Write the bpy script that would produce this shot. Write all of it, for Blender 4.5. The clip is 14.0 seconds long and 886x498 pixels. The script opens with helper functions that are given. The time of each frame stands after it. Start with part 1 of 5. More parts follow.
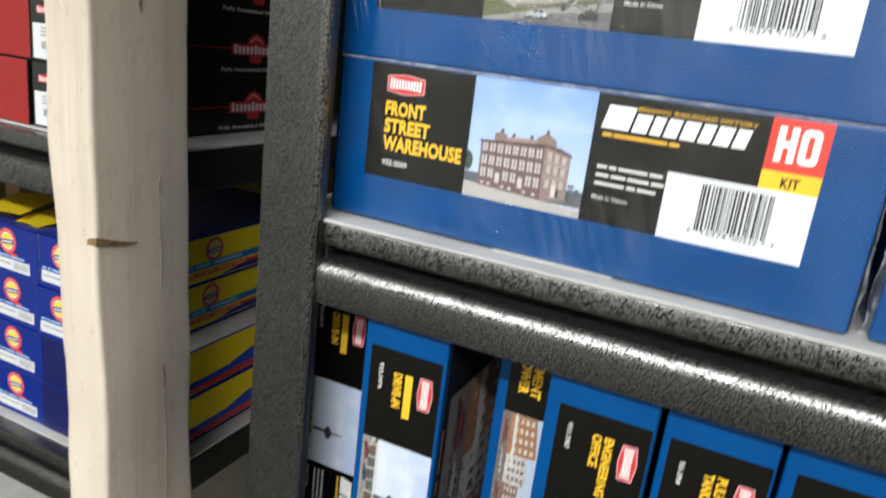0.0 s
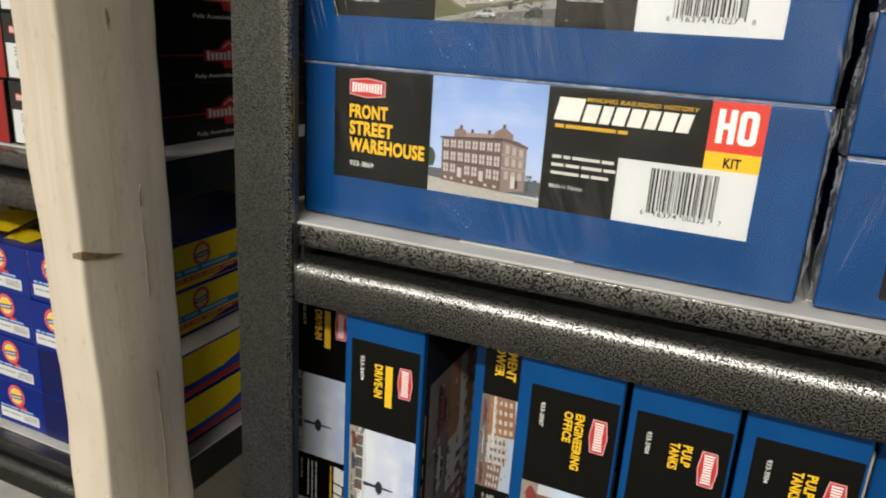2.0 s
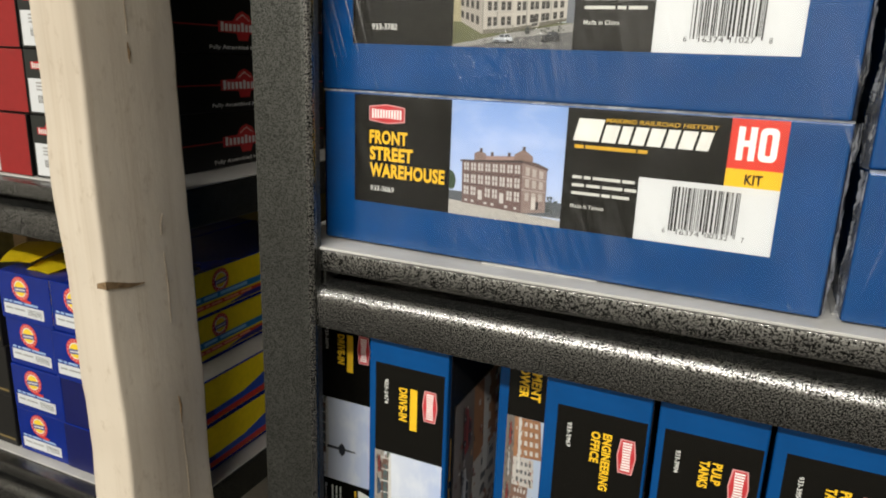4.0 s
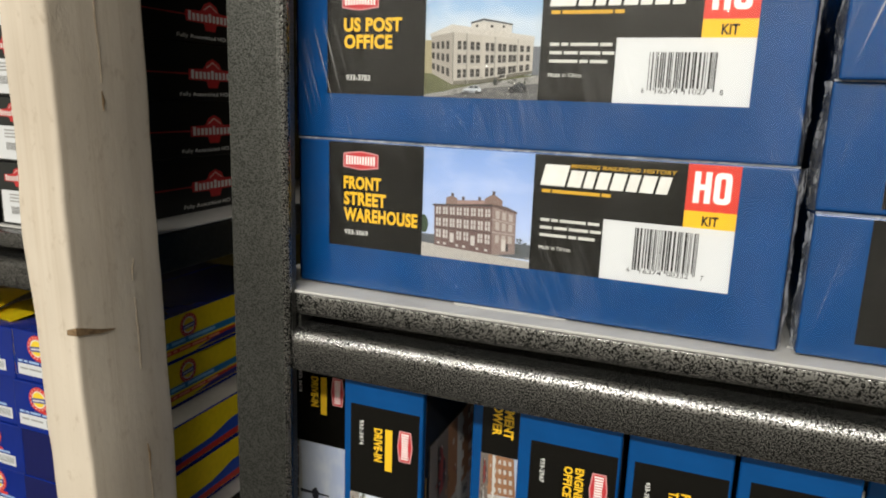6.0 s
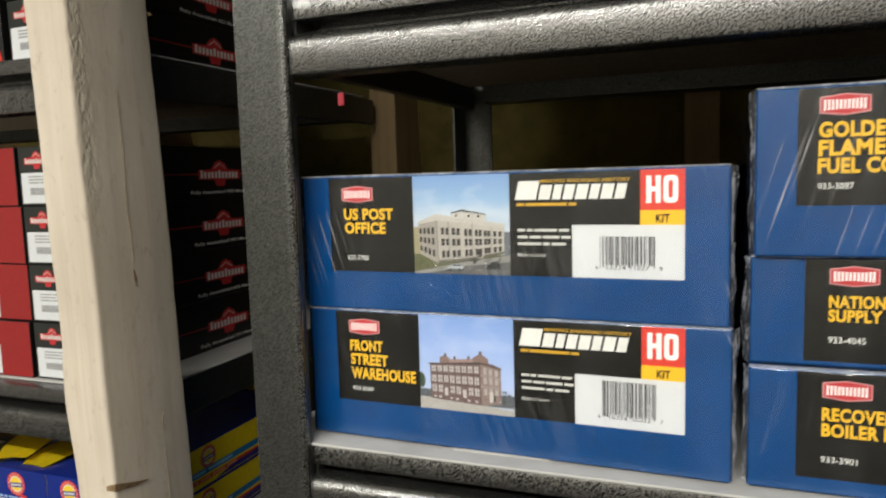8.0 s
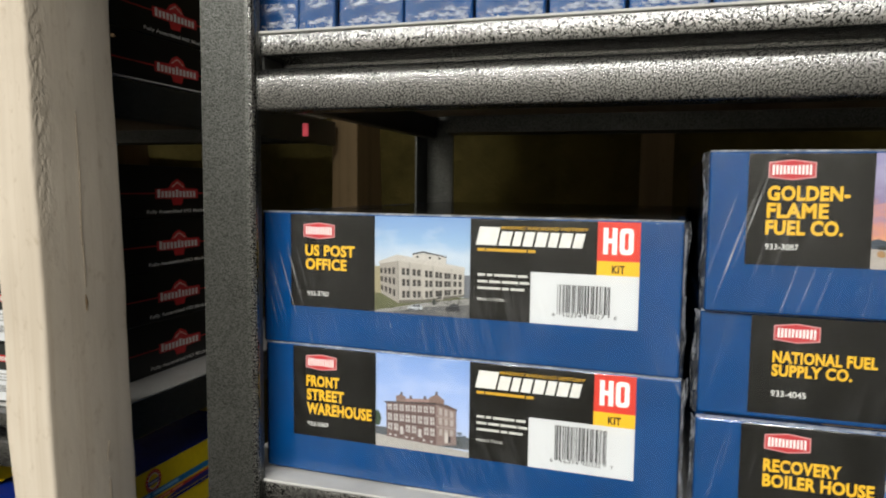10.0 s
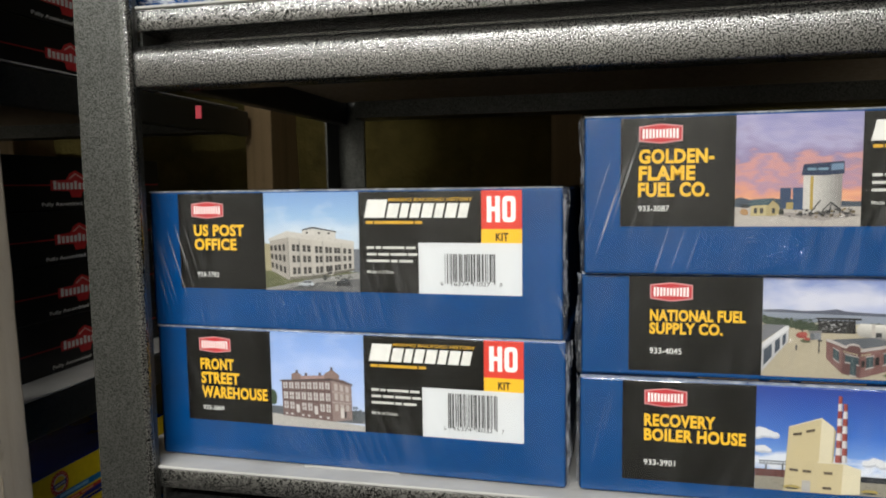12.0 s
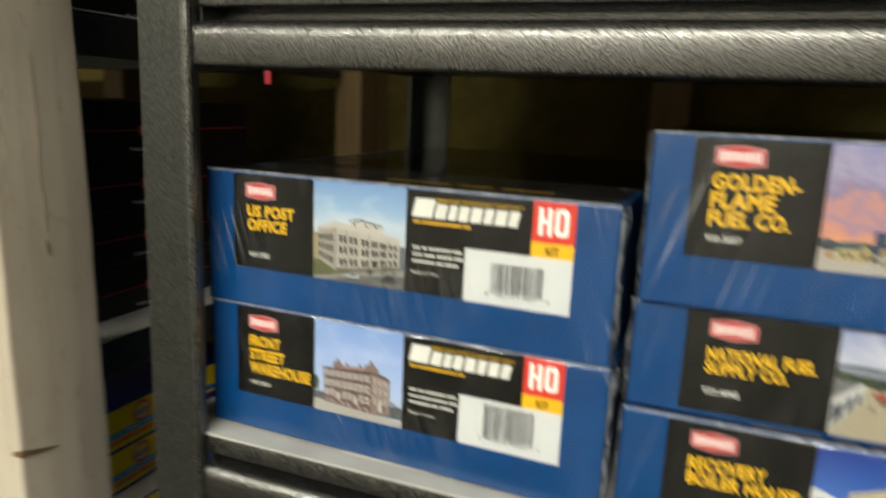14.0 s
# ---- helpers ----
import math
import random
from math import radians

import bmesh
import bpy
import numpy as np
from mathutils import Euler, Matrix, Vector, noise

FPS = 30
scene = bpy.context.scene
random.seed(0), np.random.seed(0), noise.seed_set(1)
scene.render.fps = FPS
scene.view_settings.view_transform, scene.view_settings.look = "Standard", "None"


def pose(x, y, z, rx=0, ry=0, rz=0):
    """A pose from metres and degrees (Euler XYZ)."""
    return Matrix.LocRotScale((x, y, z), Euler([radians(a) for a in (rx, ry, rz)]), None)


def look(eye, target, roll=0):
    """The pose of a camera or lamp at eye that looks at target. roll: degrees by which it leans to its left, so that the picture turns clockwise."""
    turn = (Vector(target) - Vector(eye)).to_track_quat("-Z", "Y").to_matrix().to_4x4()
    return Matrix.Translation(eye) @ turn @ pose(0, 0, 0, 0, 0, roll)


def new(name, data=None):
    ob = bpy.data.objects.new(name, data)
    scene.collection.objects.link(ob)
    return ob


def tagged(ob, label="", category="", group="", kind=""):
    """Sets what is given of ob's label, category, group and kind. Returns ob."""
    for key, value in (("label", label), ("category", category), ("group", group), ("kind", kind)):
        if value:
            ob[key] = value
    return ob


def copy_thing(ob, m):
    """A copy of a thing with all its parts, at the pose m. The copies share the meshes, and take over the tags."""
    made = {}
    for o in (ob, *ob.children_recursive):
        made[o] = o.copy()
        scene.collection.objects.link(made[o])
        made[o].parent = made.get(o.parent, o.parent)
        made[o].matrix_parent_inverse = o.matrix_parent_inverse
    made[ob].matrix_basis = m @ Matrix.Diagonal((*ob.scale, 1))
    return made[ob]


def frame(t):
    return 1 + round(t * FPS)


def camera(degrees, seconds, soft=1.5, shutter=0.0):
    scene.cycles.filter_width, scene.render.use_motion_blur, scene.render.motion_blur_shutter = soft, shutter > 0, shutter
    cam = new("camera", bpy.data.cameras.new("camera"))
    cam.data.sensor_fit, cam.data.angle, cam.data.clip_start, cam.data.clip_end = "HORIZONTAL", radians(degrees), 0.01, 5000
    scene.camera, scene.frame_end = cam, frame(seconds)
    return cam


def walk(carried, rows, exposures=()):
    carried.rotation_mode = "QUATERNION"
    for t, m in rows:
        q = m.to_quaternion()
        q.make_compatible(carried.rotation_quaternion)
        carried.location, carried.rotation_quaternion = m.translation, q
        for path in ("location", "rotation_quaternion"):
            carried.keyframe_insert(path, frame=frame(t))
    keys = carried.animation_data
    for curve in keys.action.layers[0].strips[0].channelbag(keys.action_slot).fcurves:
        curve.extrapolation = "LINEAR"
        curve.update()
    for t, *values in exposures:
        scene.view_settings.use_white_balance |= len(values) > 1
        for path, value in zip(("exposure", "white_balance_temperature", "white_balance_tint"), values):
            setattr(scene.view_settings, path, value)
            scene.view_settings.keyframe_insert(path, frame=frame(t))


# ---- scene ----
cam = camera(64.0, 14.0, 1.95, 0.5)
PATH = [
    (0, (0.184, -0.312, 1.285), (-0.581, 1.453, 0.737), 7.0),
    (0.5, (0.186, -0.307, 1.302), (-0.548, 1.486, 0.806), 8.7),
    (1, (0.203, -0.311, 1.293), (-0.482, 1.494, 0.77), 4.3),
    (1.5, (0.203, -0.312, 1.29), (-0.517, 1.459, 0.702), 2.9),
    (2, (0.201, -0.318, 1.294), (-0.548, 1.441, 0.708), 3.6),
    (2.5, (0.195, -0.329, 1.291), (-0.58, 1.433, 0.748), 2.7),
    (2.7, (0.197, -0.316, 1.296), (-0.597, 1.433, 0.738), 2.2),
    (4.8, (0.196, -0.33, 1.295), (-0.549, 1.462, 0.813), 1.2),
    (5, (0.199, -0.332, 1.295), (-0.51, 1.478, 0.826), 1.5),
    (5.5, (0.197, -0.335, 1.299), (-0.485, 1.493, 0.86), 2.4),
    (6, (0.196, -0.334, 1.298), (-0.508, 1.491, 0.883), 2.0),
    (6.5, (0.196, -0.336, 1.3), (-0.517, 1.489, 0.899), 1.3),
    (7, (0.198, -0.341, 1.308), (-0.553, 1.473, 0.927), -0.1),
    (7.5, (0.195, -0.36, 1.326), (-0.627, 1.447, 1.081), -0.4),
    (8, (0.218, -0.379, 1.355), (-0.497, 1.477, 1.147), -1.7),
    (8.2, (0.222, -0.374, 1.359), (-0.491, 1.484, 1.156), -1.7),
    (10.3, (0.216, -0.388, 1.372), (-0.326, 1.530, 1.214), 2.3),
    (10.5, (0.216, -0.394, 1.361), (-0.301, 1.534, 1.241), 3.9),
    (11, (0.229, -0.382, 1.358), (-0.23, 1.555, 1.168), 3.3),
    (11.5, (0.243, -0.378, 1.356), (-0.216, 1.56, 1.176), -0.3),
    (12, (0.245, -0.378, 1.358), (-0.192, 1.565, 1.177), -0.8),
    (12.5, (0.245, -0.386, 1.359), (-0.168, 1.565, 1.216), -0.9),
    (13, (0.247, -0.384, 1.361), (-0.2, 1.558, 1.195), -1.0),
    (13.5, (0.243, -0.378, 1.364), (-0.258, 1.536, 1.072), 1.7),
    (13.6, (0.252, -0.370, 1.369), (-0.340, 1.514, 1.062), 2.4),
    (13.7, (0.246, -0.377, 1.374), (-0.312, 1.520, 1.083), 4.3),
    (13.8, (0.250, -0.376, 1.376), (-0.327, 1.519, 1.100), 3.4),
    (13.9, (0.259, -0.366, 1.376), (-0.345, 1.518, 1.081), 3.5),
    (14, (0.266, -0.345, 1.399), (-0.438, 1.484, 0.999), 2.5),
]
EXPOSURE = [(0, 0.42, 6050, 10), (0.5, 0.38, 6050, 10), (1, 0.16, 6350, 10), (1.5, 0.03, 6650, 10), (2.5, 0.07, 6750, 10), (5, 0.10, 6600, 10), (6.5, 0.05, 6650, 10), (7.5, 0.02, 6650, 10),
            (8.2, 0.04, 6500, 9), (10.5, 0.10, 6350, 10), (11.2, 0.03, 6300, 10), (12, 0.0, 6300, 10), (13, -0.02, 6600, 8), (13.5, -0.04, 6750, 5), (14, -0.02, 7000, 4)]
walk(cam, [(t, look(eye, target, roll)) for t, eye, target, roll in PATH], EXPOSURE)

# ---- world and lights ----
world = bpy.data.worlds.new("world")
scene.world = world
world.use_nodes = True
world.node_tree.nodes["Background"].inputs[0].default_value = (0.9, 0.95, 1.0, 1)
world.node_tree.nodes["Background"].inputs[1].default_value = 0.01


def area_lamp(name, at, size_x, size_y, watts, colour, target):
    data = bpy.data.lights.new(name, "AREA")
    data.shape, data.size, data.size_y, data.energy, data.color = "RECTANGLE", size_x, size_y, watts, colour
    ob = new(name, data)
    ob.matrix_world = look(at, target)
    return ob


area_lamp("tube_lamp", (-0.10, -1.5, 2.345), 2.10, 0.14, 72.0, (1.0, 0.985, 0.92), (-0.10, -1.49, 0))


# ---- materials ----
def srgb(r, g, b):
    def lin(c):
        c /= 255
        return c / 12.92 if c <= 0.04045 else ((c + 0.055) / 1.055) ** 2.4
    return (lin(r), lin(g), lin(b))


def shader(name):
    m = bpy.data.materials.new(name)
    m.use_nodes = True
    nt = m.node_tree
    return m, nt, nt.nodes["Principled BSDF"]


def node(nt, kind, **values):
    n = nt.nodes.new(kind)
    for key, value in values.items():
        n.inputs[key.replace("_", " ")].default_value = value
    return n


def ramp(nt, source, stops):
    n = nt.nodes.new("ShaderNodeValToRGB")
    e = n.color_ramp.elements
    while len(e) < len(stops):
        e.new(0.5)
    for el, (p, c) in zip(e, stops):
        el.position, el.color = p, (*c, 1)
    nt.links.new(source, n.inputs[0])
    return n


def coords(nt, scale=(1, 1, 1), turn=(0, 0, 0)):
    tc = nt.nodes.new("ShaderNodeTexCoord")
    mp = nt.nodes.new("ShaderNodeMapping")
    mp.inputs["Scale"].default_value, mp.inputs["Rotation"].default_value = scale, turn
    nt.links.new(tc.outputs["Object"], mp.inputs["Vector"])
    return mp.outputs["Vector"]


def noisy(nt, vec, scale, detail=2.0, rough=0.5):
    n = node(nt, "ShaderNodeTexNoise", Scale=scale, Detail=detail, Roughness=rough)
    nt.links.new(vec, n.inputs["Vector"])
    return n.outputs["Fac"]


def relief(nt, bsdf, height, strength, distance):
    b = node(nt, "ShaderNodeBump", Strength=strength, Distance=distance)
    nt.links.new(height, b.inputs["Height"])
    nt.links.new(b.outputs["Normal"], bsdf.inputs["Normal"])
    return b


INK = {}


def ink(r, g, b, rough=0.38, spread=0.06):
    """Printed card of one ink, with a faint mottle."""
    key = (r, g, b, rough, spread)
    if key in INK:
        return INK[key]
    m, nt, p = shader("printed_card")
    c = srgb(r, g, b)
    v = coords(nt)
    f = noisy(nt, v, 160, 3)
    k = ramp(nt, f, [(0.3, tuple(x * (1 - spread) for x in c)), (0.7, tuple(min(1, x * (1 + spread)) for x in c))])
    nt.links.new(k.outputs[0], p.inputs["Base Color"])
    p.inputs["Roughness"].default_value = rough
    p.inputs["Specular IOR Level"].default_value = 0.4
    INK[key] = m
    return m


TONES = {}


def tone(r, g, b, spread=0.07):
    """A colour within a printed photograph: softer than plain ink, with fine texture."""
    mean = (r + g + b) / 3
    r, g, b = ((mean + (c - mean) * 0.66) * 0.88 for c in (r, g, b))
    key = (r, g, b, spread)
    if key not in TONES:
        m, nt, p = shader("photo_tone")
        c = srgb(r, g, b)
        f = noisy(nt, coords(nt), 900, 3, 0.65)
        k = ramp(nt, f, [(0.30, tuple(x * (1 - spread * 1.5) for x in c)), (0.70, tuple(min(1, x * (1 + spread * 1.5)) for x in c))])
        nt.links.new(k.outputs[0], p.inputs["Base Color"])
        p.inputs["Roughness"].default_value = 0.36
        p.inputs["Specular IOR Level"].default_value = 0.4
        TONES[key] = m
    return TONES[key]


def gradient_ink(stops, h, cloud=0.0, cloud_colour=(1, 1, 1), scale=60, middle=0.5, slope=0.0, soft=(0.48, 0.68)):
    """Printed sky: an upright gradient over h metres from the object's base, with soft clouds that thin out away from the height middle."""
    m, nt, p = shader("printed_sky")
    tc = nt.nodes.new("ShaderNodeTexCoord")
    sep = nt.nodes.new("ShaderNodeSeparateXYZ")
    nt.links.new(tc.outputs["Object"], sep.inputs[0])
    mul = nt.nodes.new("ShaderNodeMath")
    mul.operation = "DIVIDE"
    mul.inputs[1].default_value = h
    nt.links.new(sep.outputs["Z"], mul.inputs[0])
    base = ramp(nt, mul.outputs[0], [(a, srgb(*c)) for a, c in stops])
    out = base.outputs[0]
    if cloud:
        v = coords(nt, (1, 1, 2.2))
        f = noisy(nt, v, scale, 5, 0.55)
        if slope:
            off = nt.nodes.new("ShaderNodeMath")
            off.operation = "SUBTRACT"
            off.inputs[1].default_value = middle
            nt.links.new(mul.outputs[0], off.inputs[0])
            far = nt.nodes.new("ShaderNodeMath")
            far.operation = "ABSOLUTE"
            nt.links.new(off.outputs[0], far.inputs[0])
            less = nt.nodes.new("ShaderNodeMath")
            less.operation = "MULTIPLY_ADD"
            less.inputs[1].default_value = -slope
            nt.links.new(far.outputs[0], less.inputs[0])
            nt.links.new(f, less.inputs[2])
            f = less.outputs[0]
        k = ramp(nt, f, [(soft[0], (0, 0, 0)), (soft[1], (cloud, cloud, cloud))])
        mix = nt.nodes.new("ShaderNodeMixRGB")
        mix.inputs[2].default_value = (*srgb(*cloud_colour), 1)
        nt.links.new(k.outputs[0], mix.inputs[0])
        nt.links.new(out, mix.inputs[1])
        out = mix.outputs[0]
    nt.links.new(out, p.inputs["Base Color"])
    p.inputs["Roughness"].default_value = 0.38
    return m


def make_hammertone(scale, bump, dark, light, metal, rough, edge):
    """Hammered stove paint: pale flakes between dark veins under a thin gloss."""
    m, nt, p = shader("hammertone_paint")
    v = coords(nt)
    f = noisy(nt, v, scale, 1.5, 0.45)
    big = noisy(nt, v, 7, 3)
    worn = noisy(nt, v, 60, 4)
    k = ramp(nt, f, [(0.482 - edge, dark), (0.482, tuple((a + b) / 2 for a, b in zip(dark, light))), (0.482 + edge, light)])
    mul = nt.nodes.new("ShaderNodeMixRGB")
    mul.blend_type = "MULTIPLY"
    mul.inputs[0].default_value = 0.5
    kw = ramp(nt, worn, [(0.3, (0.75, 0.75, 0.75)), (0.65, (1, 1, 1))])
    nt.links.new(k.outputs[0], mul.inputs[1])
    nt.links.new(kw.outputs[0], mul.inputs[2])
    nt.links.new(mul.outputs[0], p.inputs["Base Color"])
    p.inputs["Metallic"].default_value = metal
    r = ramp(nt, big, [(0.3, (rough - 0.04,) * 3), (0.7, (rough + 0.04,) * 3)])
    nt.links.new(r.outputs[0], p.inputs["Roughness"])
    relief(nt, p, f, bump, 0.0010)
    return m


def make_wood(light, dark, scale=1.0, worn=False):
    m, nt, p = shader("pine_wood")
    v = coords(nt, (60 * scale, 60 * scale, 2.5 * scale))
    f = noisy(nt, v, 1.0, 4, 0.6)
    fine = noisy(nt, coords(nt, (900, 900, 30)), 1.0, 2)
    big = noisy(nt, coords(nt, (9, 9, 5)), 1.0, 3)
    k = ramp(nt, f, [(0.22, dark), (0.52, light), (0.8, tuple(min(1, c * 1.05) for c in light))])
    colour = k.outputs[0]
    streak = noisy(nt, coords(nt, (170, 170, 2.2)), 1.0, 3, 0.6)
    spots = noisy(nt, coords(nt, (120, 120, 70)), 1.0, 4, 0.65)
    for source, amount, stops in ((big, 0.45, [(0.35, (0.60, 0.56, 0.52)), (0.62, (1, 1, 1))]),
                                  (streak, 0.22, [(0.56, (1, 1, 1)), (0.70, (0.66, 0.54, 0.40))]),
                                  (spots, 0.4, [(0.30, (0.62, 0.55, 0.46)), (0.42, (1, 1, 1))])):
        mix = nt.nodes.new("ShaderNodeMixRGB")
        mix.blend_type = "MULTIPLY"
        mix.inputs[0].default_value = amount
        kb = ramp(nt, source, stops)
        nt.links.new(colour, mix.inputs[1])
        nt.links.new(kb.outputs[0], mix.inputs[2])
        colour = mix.outputs[0]
    nt.links.new(colour, p.inputs["Base Color"])
    p.inputs["Roughness"].default_value = 0.72
    dents = noisy(nt, coords(nt, (110, 110, 60)), 1.0, 3, 0.6)
    low = relief(nt, p, fine, 0.10, 0.0006)
    if worn:
        # bruises knocked into a stretch of the front arris
        tc = nt.nodes.new("ShaderNodeTexCoord")
        sep = nt.nodes.new("ShaderNodeSeparateXYZ")
        nt.links.new(tc.outputs["Object"], sep.inputs[0])
        near = ramp(nt, sep.outputs["Y"], [(0.0012, (0, 0, 0)), (0.0034, (1, 1, 1)), (0.008, (1, 1, 1)), (0.018, (0, 0, 0))])
        span = nt.nodes.new("ShaderNodeMapRange")
        span.inputs["From Min"].default_value, span.inputs["From Max"].default_value = 1.30, 1.60
        nt.links.new(sep.outputs["Z"], span.inputs["Value"])
        long = ramp(nt, span.outputs[0], [(0.0, (0, 0, 0)), (0.28, (1, 1, 1)), (0.75, (1, 1, 1)), (1.0, (0, 0, 0))])
        knock = ramp(nt, noisy(nt, coords(nt, (170, 170, 95), (0.5, 0.3, 0)), 1.0, 3, 0.55), [(0.44, (1, 1, 1)), (0.60, (0, 0, 0))])
        height = knock.outputs[0]
        for mask in (near, long):
            n = nt.nodes.new("ShaderNodeMath")
            n.operation = "MULTIPLY"
            nt.links.new(height, n.inputs[0])
            nt.links.new(mask.outputs[0], n.inputs[1])
            height = n.outputs[0]
        bruise = node(nt, "ShaderNodeBump", Strength=0.5, Distance=0.0012)
        nt.links.new(height, bruise.inputs["Height"])
        low = relief(nt, p, fine, 0.10, 0.0006)
        nt.links.new(bruise.outputs["Normal"], low.inputs["Normal"])
        low = bruise
    top = node(nt, "ShaderNodeBump", Strength=0.16, Distance=0.0022)
    nt.links.new(dents, top.inputs["Height"])
    nt.links.new(top.outputs["Normal"], low.inputs["Normal"])
    return m


def make_mottled(name, a, b, scale, rough=0.8, bump=0.3, depth=0.004):
    m, nt, p = shader(name)
    v = coords(nt)
    f = noisy(nt, v, scale, 5, 0.6)
    k = ramp(nt, f, [(0.3, a), (0.7, b)])
    nt.links.new(k.outputs[0], p.inputs["Base Color"])
    p.inputs["Roughness"].default_value = rough
    p.inputs["Specular IOR Level"].default_value = 0.15 if rough > 0.7 else 0.5
    relief(nt, p, f, bump, depth)
    return m


def make_blue(r, g, b):
    """Glossy printed blue board with a faint unevenness."""
    m, nt, p = shader("blue_printed_board")
    c = srgb(r, g, b)
    v = coords(nt)
    f = noisy(nt, v, 35, 4)
    k = ramp(nt, f, [(0.25, tuple(x * 0.86 for x in c)), (0.75, tuple(x * 1.12 for x in c))])
    nt.links.new(k.outputs[0], p.inputs["Base Color"])
    p.inputs["Roughness"].default_value = 0.22
    p.inputs["Specular IOR Level"].default_value = 0.35
    relief(nt, p, noisy(nt, v, 22, 2), 0.12, 0.004)
    return m


def make_film(haze=0.0, crease=0.5, lean=18, left=1.0, right=1.0, reach=0.16, patch=0.47, fine=640, milky_sheen=0.07):
    """Clear shrink film: sees through, glossy, with glints painted milky along the fine creases that run in from its
    ends.
    """
    m, nt, p = shader("clear_film")
    out = nt.nodes["Material Output"]
    tr = nt.nodes.new("ShaderNodeBsdfTransparent")
    gl = nt.nodes.new("ShaderNodeBsdfGlossy")
    gl.inputs["Roughness"].default_value = 0.10
    fr = nt.nodes.new("ShaderNodeFresnel")
    fr.inputs["IOR"].default_value = 1.42

    def product(a, b):
        n = nt.nodes.new("ShaderNodeMath")
        n.operation = "MULTIPLY"
        nt.links.new(a, n.inputs[0])
        nt.links.new(b, n.inputs[1])
        return n.outputs[0]

    def turned(scale, lean):
        mp = nt.nodes.new("ShaderNodeMapping")
        mp.inputs["Scale"].default_value = scale
        nt.links.new(coords(nt, (1, 1, 1), (0, radians(lean), 0)), mp.inputs["Vector"])
        return mp.outputs["Vector"]
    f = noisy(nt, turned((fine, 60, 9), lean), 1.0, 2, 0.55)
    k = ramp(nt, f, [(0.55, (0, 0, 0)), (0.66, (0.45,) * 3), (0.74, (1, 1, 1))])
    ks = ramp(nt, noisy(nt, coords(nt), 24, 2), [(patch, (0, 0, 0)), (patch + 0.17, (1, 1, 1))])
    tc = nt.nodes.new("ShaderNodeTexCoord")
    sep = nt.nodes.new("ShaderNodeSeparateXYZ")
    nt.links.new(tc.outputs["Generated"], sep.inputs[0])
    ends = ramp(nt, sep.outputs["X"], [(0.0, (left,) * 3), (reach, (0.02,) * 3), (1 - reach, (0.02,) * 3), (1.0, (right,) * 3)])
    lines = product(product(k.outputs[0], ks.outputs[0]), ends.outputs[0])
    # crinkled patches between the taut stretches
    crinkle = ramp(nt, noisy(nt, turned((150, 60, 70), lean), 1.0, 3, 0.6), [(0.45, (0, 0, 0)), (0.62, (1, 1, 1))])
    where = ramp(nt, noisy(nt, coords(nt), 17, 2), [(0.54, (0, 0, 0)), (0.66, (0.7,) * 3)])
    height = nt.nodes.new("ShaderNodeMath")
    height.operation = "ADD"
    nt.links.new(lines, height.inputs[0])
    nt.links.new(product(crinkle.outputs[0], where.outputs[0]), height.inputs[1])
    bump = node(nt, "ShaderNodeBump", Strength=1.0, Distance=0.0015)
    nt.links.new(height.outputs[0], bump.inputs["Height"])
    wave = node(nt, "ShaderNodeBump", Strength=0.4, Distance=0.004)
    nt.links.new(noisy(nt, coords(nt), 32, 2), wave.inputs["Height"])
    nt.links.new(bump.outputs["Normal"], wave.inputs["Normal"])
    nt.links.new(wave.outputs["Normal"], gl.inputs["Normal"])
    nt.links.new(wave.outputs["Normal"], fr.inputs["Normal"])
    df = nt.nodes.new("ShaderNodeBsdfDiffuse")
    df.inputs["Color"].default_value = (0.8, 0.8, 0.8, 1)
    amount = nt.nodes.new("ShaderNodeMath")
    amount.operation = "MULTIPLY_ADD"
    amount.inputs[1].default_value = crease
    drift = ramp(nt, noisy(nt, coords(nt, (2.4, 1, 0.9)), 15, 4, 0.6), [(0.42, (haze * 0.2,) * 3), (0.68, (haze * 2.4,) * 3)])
    # soft reflections painted as a milky grain over parts of the film
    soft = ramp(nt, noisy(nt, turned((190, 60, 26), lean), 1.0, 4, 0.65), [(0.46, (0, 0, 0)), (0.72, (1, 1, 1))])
    part_of = ramp(nt, noisy(nt, coords(nt, (1, 1, 1.4)), 12, 2), [(0.50, (0, 0, 0)), (0.66, (milky_sheen,) * 3)])
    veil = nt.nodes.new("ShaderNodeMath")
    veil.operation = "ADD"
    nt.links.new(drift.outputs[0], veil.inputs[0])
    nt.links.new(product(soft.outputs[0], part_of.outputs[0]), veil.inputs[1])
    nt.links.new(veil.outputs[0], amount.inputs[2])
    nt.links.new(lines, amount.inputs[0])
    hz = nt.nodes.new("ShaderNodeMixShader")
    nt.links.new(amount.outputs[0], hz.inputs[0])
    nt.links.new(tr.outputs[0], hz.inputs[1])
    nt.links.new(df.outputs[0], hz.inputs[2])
    mix = nt.nodes.new("ShaderNodeMixShader")
    nt.links.new(fr.outputs[0], mix.inputs[0])
    nt.links.new(hz.outputs[0], mix.inputs[1])
    nt.links.new(gl.outputs[0], mix.inputs[2])
    nt.links.new(mix.outputs[0], out.inputs["Surface"])
    return m


